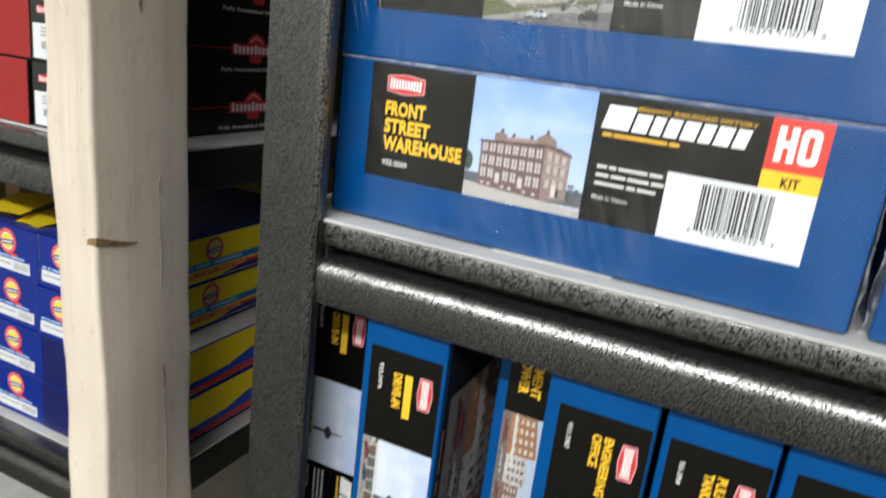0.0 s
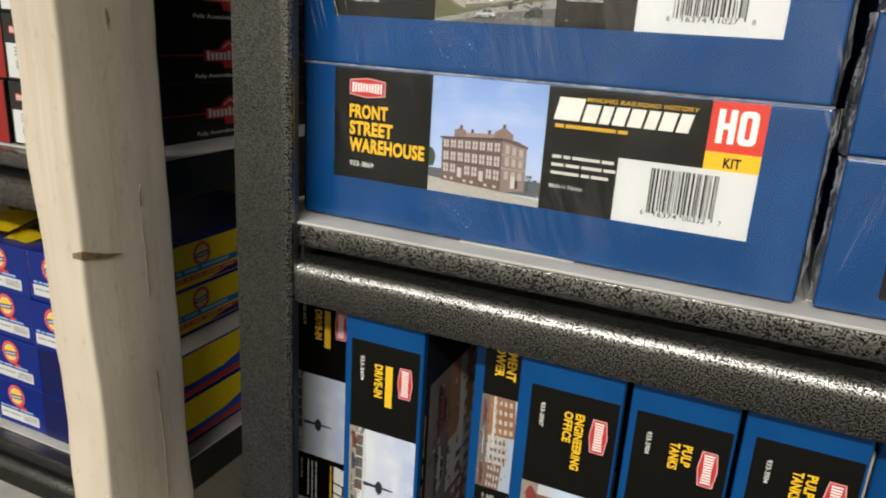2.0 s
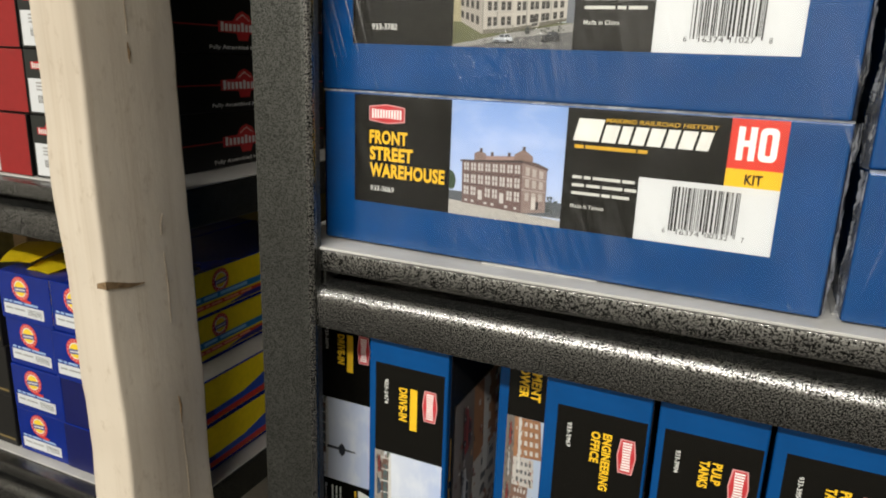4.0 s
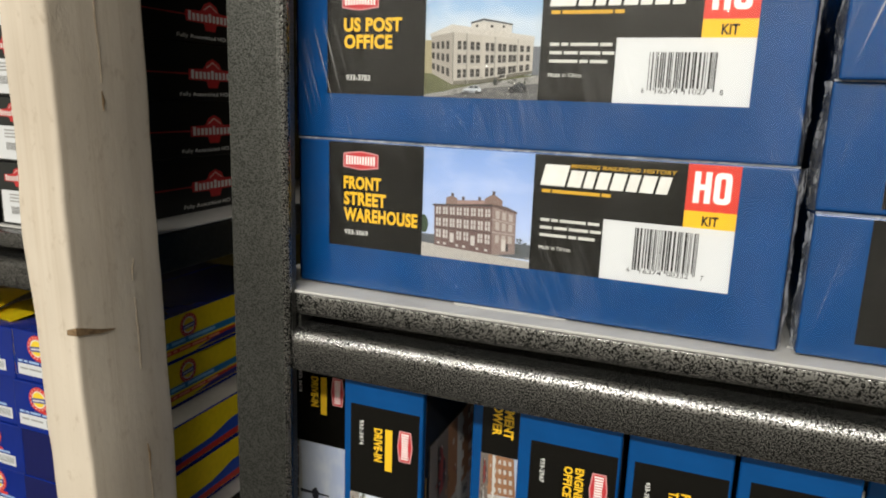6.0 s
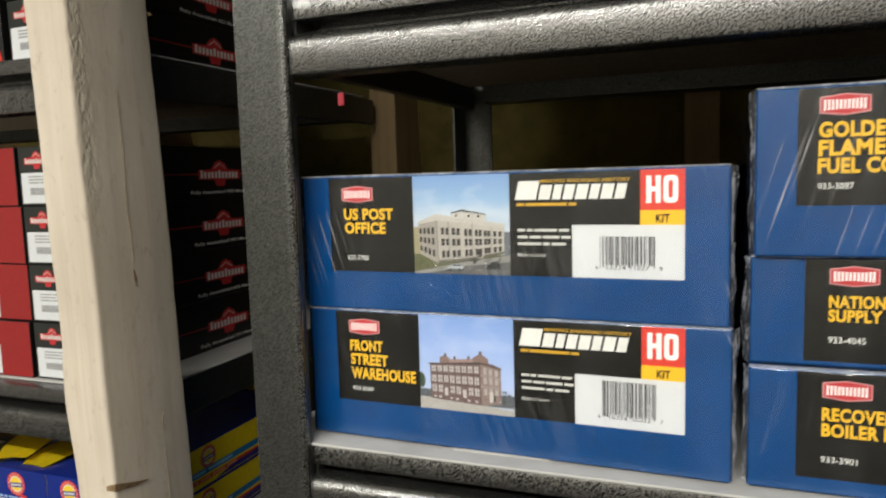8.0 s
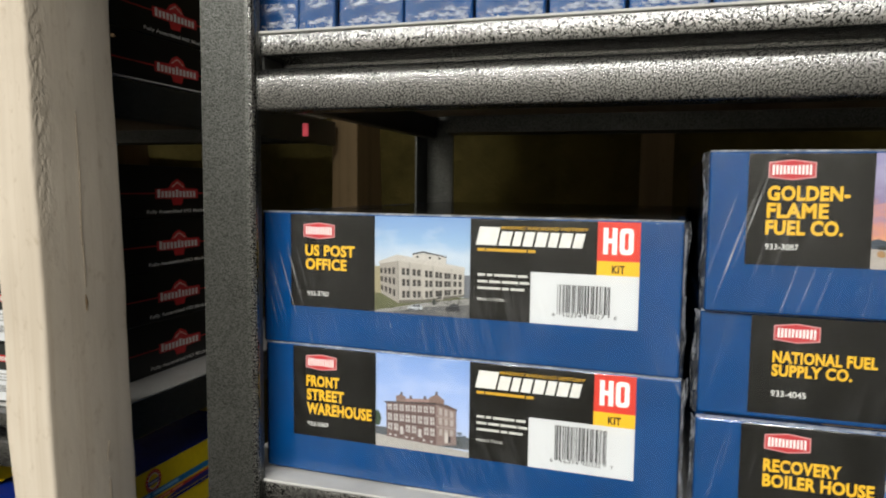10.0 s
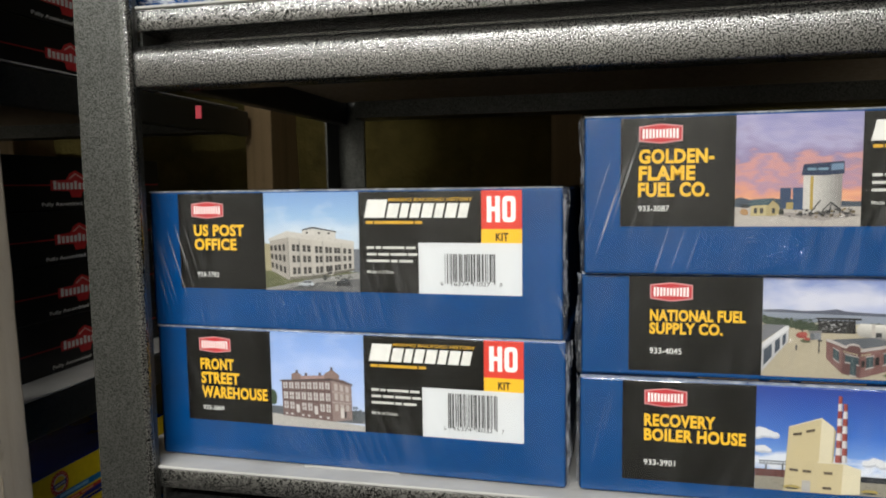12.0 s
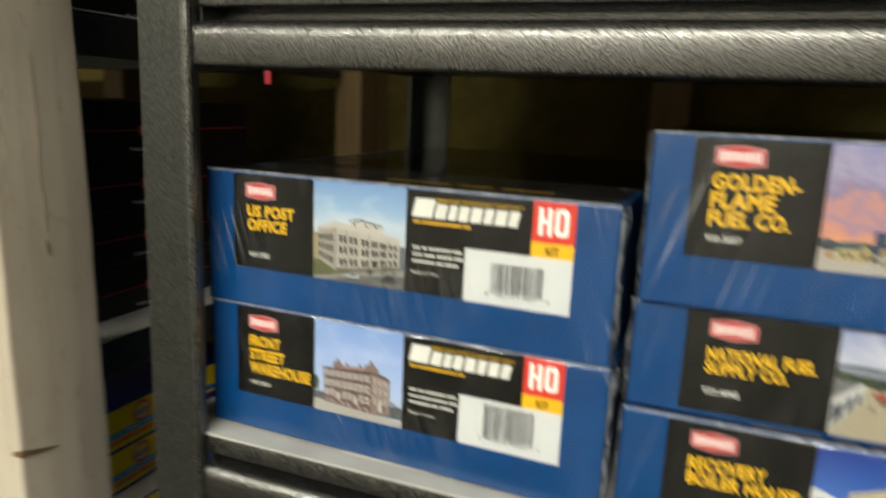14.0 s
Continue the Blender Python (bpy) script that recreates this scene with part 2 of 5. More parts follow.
def make_seam(stops):
    """Crumpled film fin: partly milky, lit through as well as from the front."""
    m, nt, p = shader("film_fin")
    out = nt.nodes["Material Output"]
    tr = nt.nodes.new("ShaderNodeBsdfTransparent")
    p.inputs["Base Color"].default_value = (0.86, 0.87, 0.88, 1)
    p.inputs["Roughness"].default_value = 0.22
    tl = nt.nodes.new("ShaderNodeBsdfTranslucent")
    tl.inputs["Color"].default_value = (0.85, 0.86, 0.87, 1)
    both = node(nt, "ShaderNodeMixShader", Fac=0.5)
    nt.links.new(p.outputs[0], both.inputs[1])
    nt.links.new(tl.outputs[0], both.inputs[2])
    f = noisy(nt, coords(nt, (1, 1, 0.35)), 190, 3, 0.6)
    k = ramp(nt, f, [(p, (v,) * 3) for p, v in stops])
    mix = nt.nodes.new("ShaderNodeMixShader")
    nt.links.new(k.outputs[0], mix.inputs[0])
    nt.links.new(tr.outputs[0], mix.inputs[1])
    nt.links.new(both.outputs[0], mix.inputs[2])
    nt.links.new(mix.outputs[0], out.inputs["Surface"])
    return m


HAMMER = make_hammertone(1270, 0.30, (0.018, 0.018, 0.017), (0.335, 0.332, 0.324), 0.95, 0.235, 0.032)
# darker copy of the beam paint; on side and rear beams it paints shade
HAMMER_DARK = make_hammertone(1350, 0.26, (0.046, 0.047, 0.043), (0.128, 0.130, 0.121), 0.85, 0.38, 0.085)
WOOD = make_wood((0.68, 0.60, 0.495), (0.595, 0.515, 0.412), worn=True)
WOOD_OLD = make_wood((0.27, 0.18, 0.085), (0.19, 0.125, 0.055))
CHECKED = make_mottled("checked_wood", (0.20, 0.15, 0.10), (0.42, 0.34, 0.25), 300, 0.8, 0.2, 0.001)
KNOT = make_mottled("knot_wood", (0.12, 0.075, 0.04), (0.30, 0.20, 0.11), 240, 0.8, 0.3, 0.001)
# kraft colour lowered to carry the dimness behind the shelves
KRAFT_DIMMED = make_mottled("kraft_facing", (0.062, 0.049, 0.013), (0.135, 0.106, 0.029), 14, 0.9, 0.6, 0.02)
LINER = make_mottled("white_liner", (0.42, 0.41, 0.395), (0.54, 0.53, 0.51), 30, 0.4, 0.1, 0.001)
BOARD = make_mottled("particle_board", (0.30, 0.24, 0.17), (0.44, 0.36, 0.27), 220, 0.85, 0.2, 0.001)
PLASTER = make_mottled("painted_wall", (0.45, 0.435, 0.395), (0.54, 0.52, 0.475), 6, 0.9, 0.1, 0.003)
CEILING = make_mottled("white_ceiling", (0.62, 0.61, 0.58), (0.72, 0.71, 0.68), 6, 0.9, 0.1, 0.003)
CONCRETE = make_mottled("concrete_floor", (0.07, 0.066, 0.06), (0.12, 0.114, 0.105), 5, 0.8, 0.2, 0.003)
BLUE = make_blue(4, 69, 128)
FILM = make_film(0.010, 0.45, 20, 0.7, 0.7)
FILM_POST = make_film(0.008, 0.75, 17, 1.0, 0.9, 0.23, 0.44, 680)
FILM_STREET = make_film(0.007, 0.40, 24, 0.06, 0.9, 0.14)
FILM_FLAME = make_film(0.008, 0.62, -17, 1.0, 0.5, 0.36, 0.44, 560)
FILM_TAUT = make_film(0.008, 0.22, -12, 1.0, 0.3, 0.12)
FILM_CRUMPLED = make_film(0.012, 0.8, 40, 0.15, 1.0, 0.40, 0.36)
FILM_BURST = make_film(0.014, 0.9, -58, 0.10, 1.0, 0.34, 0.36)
SEAM = make_seam([(0.34, 0.05), (0.50, 0.22), (0.62, 0.92)])
# milky film whose paleness paints the highlight on the top fold
FOLD_GLINT = make_seam([(0.30, 0.28), (0.52, 0.50), (0.66, 0.85)])
BURST = make_seam([(0.46, 0.0), (0.56, 0.16), (0.66, 0.95)])
BLACK = ink(13, 12, 9, 0.24)
WHITE = ink(213, 215, 217, 0.45, 0.01)
YELLOW = ink(241, 192, 44)
RED = ink(214, 66, 52)
LOGO_RED = ink(190, 52, 58)
GOLD = ink(214, 168, 48)
PALE = ink(214, 214, 208)
DARK_INK = ink(18, 18, 18)
CARD = make_mottled("raw_card", (0.42, 0.39, 0.34), (0.55, 0.52, 0.46), 120, 0.85, 0.2, 0.0006)


# ---- helpers for building ----
def part(name, bm, mats, parent=None, label=""):
    me = bpy.data.meshes.new(name)
    bm.to_mesh(me)
    bm.free()
    for m in mats if isinstance(mats, (list, tuple)) else [mats]:
        me.materials.append(m)
    ob = new(name, me)
    if parent:
        ob.parent = parent
    if label:
        ob["label"] = label
    return ob


def thing(name, at, label, category, group="", kind="", turn=0.0):
    ob = new(name)
    ob.matrix_basis = at if isinstance(at, Matrix) else pose(*at, 0, 0, turn)
    return tagged(ob, label, category, group, kind)


def block(x0, x1, y0, y1, z0, z1, bevel=0.0, segments=2, bm=None):
    bm = bm or bmesh.new()
    made = bmesh.ops.create_cube(bm, size=1)["verts"]
    for v in made:
        v.co = (x0 + (v.co.x + 0.5) * (x1 - x0), y0 + (v.co.y + 0.5) * (y1 - y0), z0 + (v.co.z + 0.5) * (z1 - z0))
    if bevel:
        edges = list({e for v in made for e in v.link_edges})
        bmesh.ops.bevel(bm, geom=edges, offset=bevel, segments=segments, affect="EDGES", profile=0.5)
    return bm


def extrude_x(profile, x0, x1, bm=None):
    """A bar along x with the given (y, z) outline."""
    bm = bm or bmesh.new()
    a = [bm.verts.new((x0, y, z)) for y, z in profile]
    b = [bm.verts.new((x1, y, z)) for y, z in profile]
    n = len(profile)
    for i in range(n):
        bm.faces.new((a[i], a[(i + 1) % n], b[(i + 1) % n], b[i]))
    bm.faces.new(a[::-1])
    bm.faces.new(b)
    bmesh.ops.recalc_face_normals(bm, faces=bm.faces)
    return bm


def extrude_z(outline, z0, z1):
    bm = bmesh.new()
    a = [bm.verts.new((x, y, z0)) for x, y in outline]
    b = [bm.verts.new((x, y, z1)) for x, y in outline]
    n = len(outline)
    for i in range(n):
        bm.faces.new((a[i], a[(i + 1) % n], b[(i + 1) % n], b[i]))
    bm.faces.new(a[::-1])
    bm.faces.new(b)
    bmesh.ops.recalc_face_normals(bm, faces=bm.faces)
    return bm


STEP = 0.00007


class Print:
    """Flat print on a face: pieces of ink laid over one another, in metres, x to the right and v down from the top left."""

    def __init__(self, x0, z0):
        self.bm, self.mats, self.x0, self.z0, self.count = bmesh.new(), [], x0, z0, 0

    def poly(self, mat, pts, layer=1):
        if mat not in self.mats:
            self.mats.append(mat)
        self.count += 1
        y = -STEP * layer - 2e-6 * (self.count % 30)
        vs = [self.bm.verts.new((self.x0 + u, y, self.z0 - v)) for u, v in pts]
        f = self.bm.faces.new(vs)
        f.material_index = self.mats.index(mat)
        f.normal_update()
        if f.normal.y > 0:
            f.normal_flip()
        return self

    def rect(self, mat, u0, u1, v0, v1, layer=1):
        return self.poly(mat, [(u0, v0), (u1, v0), (u1, v1), (u0, v1)], layer)

    def words(self, mat, text, u0, v0, width, height, layer=3, bold=0.03, lean=0.0):
        data = bpy.data.curves.new("letters", "FONT")
        data.body, data.size, data.offset, data.resolution_u, data.space_character = text, 1.0, bold, 3, 1.0 + 1.4 * bold
        ob = new("letters", data)
        bpy.context.view_layer.update()
        me = bpy.data.meshes.new_from_object(ob.evaluated_get(bpy.context.evaluated_depsgraph_get()))
        co = [v.co.copy() for v in me.vertices]
        xs, ys = [c.x for c in co], [c.y for c in co]
        lo, hi = min(xs), max(xs)
        bottom, top = min(ys), max(ys)
        if mat not in self.mats:
            self.mats.append(mat)
        vs = [self.bm.verts.new((self.x0 + u0 + (c.x - lo) / (hi - lo) * width + lean * (c.y - bottom) / (top - bottom) * height, -STEP * layer,
                                 self.z0 - v0 - height + (c.y - bottom) / (top - bottom) * height)) for c in co]
        for p in me.polygons:
            f = self.bm.faces.new([vs[i] for i in p.vertices])
            f.material_index = self.mats.index(mat)
            f.normal_update()
            if f.normal.y > 0:
                f.normal_flip()
        bpy.data.objects.remove(ob)
        bpy.data.curves.remove(data)
        bpy.data.meshes.remove(me)
        return self

    def bars(self, mat, widths, u0, v0, height, gap, layer=3):
        """Writing that cannot be read: a plain bar for each word."""
        u = u0
        for w in widths:
            self.rect(mat, u, u + w, v0, v0 + height, layer)
            u += w + gap
        return self

    def done(self, name, parent, label=""):
        return part(name, self.bm, self.mats, parent, label)


def lerp2(q, s, t):
    """A place in the four-cornered q (top left, top right, bottom right, bottom left)."""
    a = [q[0][i] + (q[1][i] - q[0][i]) * s for i in (0, 1)]
    b = [q[3][i] + (q[2][i] - q[3][i]) * s for i in (0, 1)]
    return (a[0] + (b[0] - a[0]) * t, a[1] + (b[1] - a[1]) * t)


def mixed(c, k):
    return tuple(max(0, min(255, x * k)) for x in c)


class Photo:
    """A printed photograph, in shares of its width and height."""

    def __init__(self, pr, u0, v0, w, h):
        self.pr, self.u0, self.v0, self.w, self.h = pr, u0, v0, w, h

    def at(self, p):
        return (self.u0 + p[0] * self.w, self.v0 + p[1] * self.h)

    def poly(self, mat, pts, layer):
        self.pr.poly(mat, [self.at(p) for p in pts], layer)

    def rect(self, mat, a, b, c, d, layer):
        self.poly(mat, [(a, c), (b, c), (b, d), (a, d)], layer)

    def windows(self, mat, q, cells, layer):
        """Panes in a slanting wall q: cells of (s0, s1, t0, t1)."""
        for s0, s1, t0, t1 in cells:
            self.poly(mat, [lerp2(q, s0, t0), lerp2(q, s1, t0), lerp2(q, s1, t1), lerp2(q, s0, t1)], layer)

    def grit(self, colours, a, b, c, d, n, size, layer, seed=3):
        """Small scattered specks and strokes within a region."""
        r = random.Random(seed)
        mats = [tone(*col) for col in colours]
        for i in range(n):
            x, y = a + (b - a) * r.random(), c + (d - c) * r.random()
            w, h = size * (0.4 + r.random()), size * (0.3 + 0.6 * r.random())
            k = (r.random() - 0.5) * w
            self.poly(r.choice(mats), [(x, y), (min(1, x + w), y + k * 0.3), (min(1, x + w * 0.8), min(1, y + h)), (x + w * 0.1, min(1, y + h * 0.9))], layer)

    def blob(self, mat, x, y, rx, ry, layer, n=14, rough=0.25, seed=1):
        r = random.Random(seed)
        pts = []
        for i in range(n):
            a = 2 * math.pi * i / n
            k = 1 + rough * (r.random() - 0.5)
            pts.append((min(1, max(0, x + rx * k * math.cos(a))), min(1, max(0, y + ry * k * math.sin(a)))))
        self.poly(mat, pts, layer)


# ---- the room ----
def wall_piece(name, bounds, mat, label, category="wall"):
    return tagged(part(name, block(*bounds), mat), label, category, kind="structure")


wall_piece("floor", (-2.2, 2.6, -2.0, 0.66, -0.1, 0.0), CONCRETE, "grey concrete floor under the shelving", "floor")
wall_piece("ceiling", (-2.2, 2.6, -2.0, 0.66, 2.46, 2.56), CEILING, "plain pale ceiling over the storage aisle", "ceiling")
wall_piece("wall_south", (-2.2, 2.6, -2.1, -2.0, 0.0, 2.46), PLASTER, "plain pale wall across the aisle")
wall_piece("wall_west", (-2.3, -2.2, -2.1, 0.66, 0.0, 2.46), PLASTER, "plain pale end wall")
wall_piece("wall_east", (2.6, 2.7, -2.1, 0.66, 0.0, 2.46), PLASTER, "plain pale end wall")


def kraft_wall():
    """Insulation with crumpled kraft facing between the studs of the rear wall."""
    bm = bmesh.new()
    nx, nz = 220, 96
    grid = []
    for j in range(nz + 1):
        row = []
        for i in range(nx + 1):
            x, z = -2.2 + 4.8 * i / nx, 2.46 * j / nz
            d = noise.noise(Vector((x * 7, z * 5, 0))) * 0.012 + noise.noise(Vector((x * 25, z * 21, 3))) * 0.005
            row.append(bm.verts.new((x, 0.585 + d, z)))
        grid.append(row)
    for j in range(nz):
        for i in range(nx):
            bm.faces.new((grid[j][i], grid[j][i + 1], grid[j + 1][i + 1], grid[j + 1][i]))
    back = part("wall_north", bm, KRAFT_DIMMED)
    return tagged(back, "yellow-brown kraft faced insulation between bare studs", "wall", kind="structure")


kraft_wall()
wall_piece("wall_rear", (-2.2, 2.6, 0.62, 0.66, 0.0, 2.46), BOARD, "dark rear board behind the insulation")


def rear_stud(x):
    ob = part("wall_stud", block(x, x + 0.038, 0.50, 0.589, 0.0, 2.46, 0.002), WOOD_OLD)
    return tagged(ob, "bare yellow pine stud of the rear wall", "stud", "studs of the rear wall", "structure")


for k in range(-2, 4):
    rear_stud(-0.222 + 0.406 * k)


def tube_fixture():
    t = thing("ceiling_light", (-0.10, -1.5, 2.46), "white tube light fitting fixed to the ceiling", "ceiling light")
    part("housing", block(-1.09, 1.09, -0.07, 0.07, -0.09, 0.0, 0.01), WHITE, t, "white sheet metal housing")


tube_fixture()


# ---- the front timber ----
def front_stud():
    """An upright two by four with worn arrises, a knot on its corner and a long check in its side."""
    t = thing("timber_post", pose(-0.1577, -0.0295, 0.0, 0, -2.0, 0), "pale bare pine two by four post with knots", "timber post")
    bm = block(0.002, 0.038, 0, 0.075, 0.0, 2.459)
    bmesh.ops.subdivide_edges(bm, edges=[e for e in bm.edges if abs(e.verts[0].co.z - e.verts[1].co.z) > 1], cuts=420, use_grid_fill=True)
    up = [e for e in bm.edges if abs(e.verts[0].co.z - e.verts[1].co.z) > 0.005]
    bmesh.ops.bevel(bm, geom=up, offset=0.0028, segments=3, affect="EDGES", profile=0.5)
    for v in bm.verts:
        n = noise.noise(Vector((v.co.x * 30, v.co.y * 30, v.co.z * 12))) * 0.0016 + noise.noise(Vector((v.co.x * 18, v.co.y * 18, v.co.z * 55))) * 0.0003
        v.co.x += n
        v.co.y += n
        if v.co.x > 0.030 and v.co.y < 0.016:
            # bruised stretches along the arris
            k = math.exp(-((v.co.z - 1.44) / 0.05) ** 2) * noise.noise(Vector((v.co.x * 90, v.co.y * 90, v.co.z * 170)))
            v.co.x += 0.0010 * k
            v.co.y -= 0.0010 * k
    for f in bm.faces:
        f.smooth = True
    part("timber", bm, WOOD, t)

    def streak(name, pts, widths, face, label):
        """A thin sunken mark that follows (along, z) points on the front or the side."""
        bm2 = bmesh.new()
        rows = []
        for (a, z), w in zip(pts, widths):
            if face == "side":
                rows.append([bm2.verts.new((0.0386, a - w, z)), bm2.verts.new((0.0391, a, z)), bm2.verts.new((0.0386, a + w, z))])
            else:
                rows.append([bm2.verts.new((a, -0.0006, z - w)), bm2.verts.new((a, -0.0011, z)), bm2.verts.new((a, -0.0006, z + w))])
        for p, q in zip(rows, rows[1:]):
            for i in (0, 1):
                bm2.faces.new((p[i], p[i + 1], q[i + 1], q[i]))
        bmesh.ops.recalc_face_normals(bm2, faces=bm2.faces)
        part(name, bm2, KNOT if "knot" in name else CHECKED, t, label)

    streak("check", [(0.0355, 1.42), (0.0360, 1.375), (0.0347, 1.34), (0.0357, 1.318), (0.0355, 1.300)], [0.0001, 0.0003, 0.0005, 0.0003, 0.0001], "side", "dark drying check")
    streak("side_knot", [(0.0350, 1.295), (0.0360, 1.2885), (0.0353, 1.283)], [0.0002, 0.0013, 0.0002], "side", "small dark knot")
    streak("check", [(0.0490, 1.186), (0.0470, 1.180), (0.0467, 1.172)], [0.0001, 0.0005, 0.0001], "side", "short check")
    streak("check", [(0.0470, 1.160), (0.0478, 1.135), (0.0473, 1.11)], [0.0001, 0.0003, 0.0001], "side", "short check")
    streak("side_knot", [(0.0475, 1.055), (0.0490, 1.046), (0.0480, 1.034)], [0.0002, 0.0011, 0.0002], "side", "small brown knot")
    streak("side_knot", [(0.0745, 1.4795), (0.0750, 1.4780), (0.0745, 1.4765)], [0.0012, 0.0030, 0.0012], "side", "dark slit at the rear arris")
    streak("check", [(0.0480, 1.03), (0.0490, 0.99), (0.0480, 0.95)], [0.0001, 0.0003, 0.0001], "side", "short check")
    # the slit knot that runs round the corner
    bm3 = bmesh.new()
    path = [(0.031, -0.0008, 1.149), (0.0385, -0.0006, 1.150), (0.0388, 0.008, 1.1480), (0.0388, 0.017, 1.1455), (0.0388, 0.029, 1.1438)]
    half = [0.0016, 0.0026, 0.0020, 0.0015, 0.0003]
    for (p, h), (q, g) in zip(list(zip(path, half)), list(zip(path, half))[1:]):
        vs = [bm3.verts.new((p[0], p[1], p[2] - h)), bm3.verts.new((q[0], q[1], q[2] - g)), bm3.verts.new((q[0], q[1], q[2] + g)), bm3.verts.new((p[0], p[1], p[2] + h))]
        bm3.faces.new(vs)
    part("knot", bm3, KNOT, t, "dark brown slit knot across the corner")


front_stud()

# ---- the shelving units ----
DECKS = (0.40, 0.665, 0.930, 1.1955, 1.461, 1.726, 1.98)
DECKS_LEFT = (0.38, 0.65, 0.9165, 1.1884, 1.461, 1.726, 1.98)


def beam_profile(y0, z0):
    """A flat lip, a deep dark slot, and below it a rounded shoulder that drops into a flat face."""
    pts = [(0.0175, -0.0032), (0.0030, -0.0030), (0.0014, -0.0030), (0.0004, -0.0034), (0.0, -0.0046), (0.0, -0.0128), (0.0006, -0.0146), (0.0022, -0.0154), (0.0165, -0.0158), (0.0225, -0.0168), (0.0225, -0.0198)]
    for i in range(0, 12):
        a = radians(98 + 82 * i / 11)
        pts.append((0.0050 + 0.0085 * math.cos(a), -0.0306 + 0.0085 * math.sin(a)))
    pts += [(-0.0035, -0.0445), (-0.0028, -0.0460), (-0.0012, -0.0466), (0.0150, -0.0468), (0.0265, -0.0450), (0.0265, -0.0155), (0.0180, -0.0146)]
    return [(y0 + a, z0 + b) for a, b in pts]


def shelf_unit(x0, x1, y0, depth, decks, label, rear_end=True, liner_set=0.0072):
    t = thing("shelf_unit", (0, 0, 0), label, "shelving")
    y1 = y0 + depth
    for px, sx in ((x0, 1), (x1, -1)):
        for py, sy in ((y0, 1), (y1, -1)):
            if not rear_end and (px, py) == (x1, y1):
                continue
            w, d, th, lip = 0.034, 0.036, 0.002, 0.0046
            out = [(0, 0), (w - lip, 0)]
            for i in range(1, 5):
                a = radians(-90 + 22.5 * i)
                out.append((w - lip + lip * math.cos(a), lip + lip * math.sin(a)))
            out += [(w, lip + 0.004), (w - th, lip + 0.004), (w - th, lip), (w - lip, th), (th, th), (th, d), (0, d)]
            bm = extrude_z([(px + sx * a, py + sy * b) for a, b in out], 0.0, 2.0)
            bm.normal_update()
            # rounded lips of front posts take the brighter paint, a painted edge highlight
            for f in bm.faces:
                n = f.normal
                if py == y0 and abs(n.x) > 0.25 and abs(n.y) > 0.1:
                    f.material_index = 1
            part("post", bm, [HAMMER_DARK, HAMMER], t)
    for z in decks:
        for side in (0, 1):
            ybeam = y0 + 0.008
            prof = beam_profile(ybeam, z)
            if side:
                # the rear beam is shallower than the front one
                prof = [(y0 + y1 - a, z + (b - z) * 0.70) for a, b in prof]
            bm = extrude_x(prof, x0 + 0.0335, x1 - 0.0335)
            for f in bm.faces:
                f.smooth = True
            # the rear beam takes the darker paint: shade put into its colour
            ob = part("beam", bm, HAMMER_DARK if side else HAMMER, t)
            ob.data.shade_smooth()
            ob.data.set_sharp_from_angle(angle=radians(38))
        for px, sx in ((x0, 1), (x1, -1)):
            a, b = sorted((px + sx * 0.0338, px + sx * 0.0354))
            part("end_plate", block(a, b, y0 + 0.0105, y0 + 0.0335, z - 0.0460, z - 0.0036, 0.0004, 1), HAMMER_DARK, t)
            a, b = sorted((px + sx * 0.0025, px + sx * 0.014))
            part("side_beam", block(a, b, y0 + 0.040, y1 - 0.004, z - 0.036, z - 0.004, 0.002), HAMMER_DARK, t)
        part("deck", block(x0 + 0.016, x1 - 0.016, y0 + 0.0265, y1 - 0.0265, z - 0.014, z - 0.0035), BOARD, t, "brown particle board deck")
        part("deck_liner", block(x0 + 0.0028, x1 - 0.0028, y0 + liner_set, y1 - 0.03, z - 0.0029, z - 0.0013, 0.0004, 1), LINER, t, "thin white shelf liner")
    return t


shelf_unit(-0.045, 1.175, -0.025, 0.405, DECKS, "dark grey hammertone steel shelving with white liners")
shelf_unit(-1.43, -0.207, 0.037, 0.455, DECKS_LEFT, "dark grey hammertone steel shelving beside the timber post", False, 0.021)


def red_tag():
    t = thing("red_tag", (-0.0400, 0.086, 1.4065), "small red plastic tag stuck under the shelf", "tag")
    part("tag", block(0, 0.005, 0, 0.0012, 0.001, 0.0105, 0.0004), ink(236, 72, 92), t)


red_tag()


# ---- printed pictures on the kit boxes ----
def sky(ph, *args, **kw):
    ph.rect(gradient_ink(*args, **kw), 0, 1, 0, 1, 1)


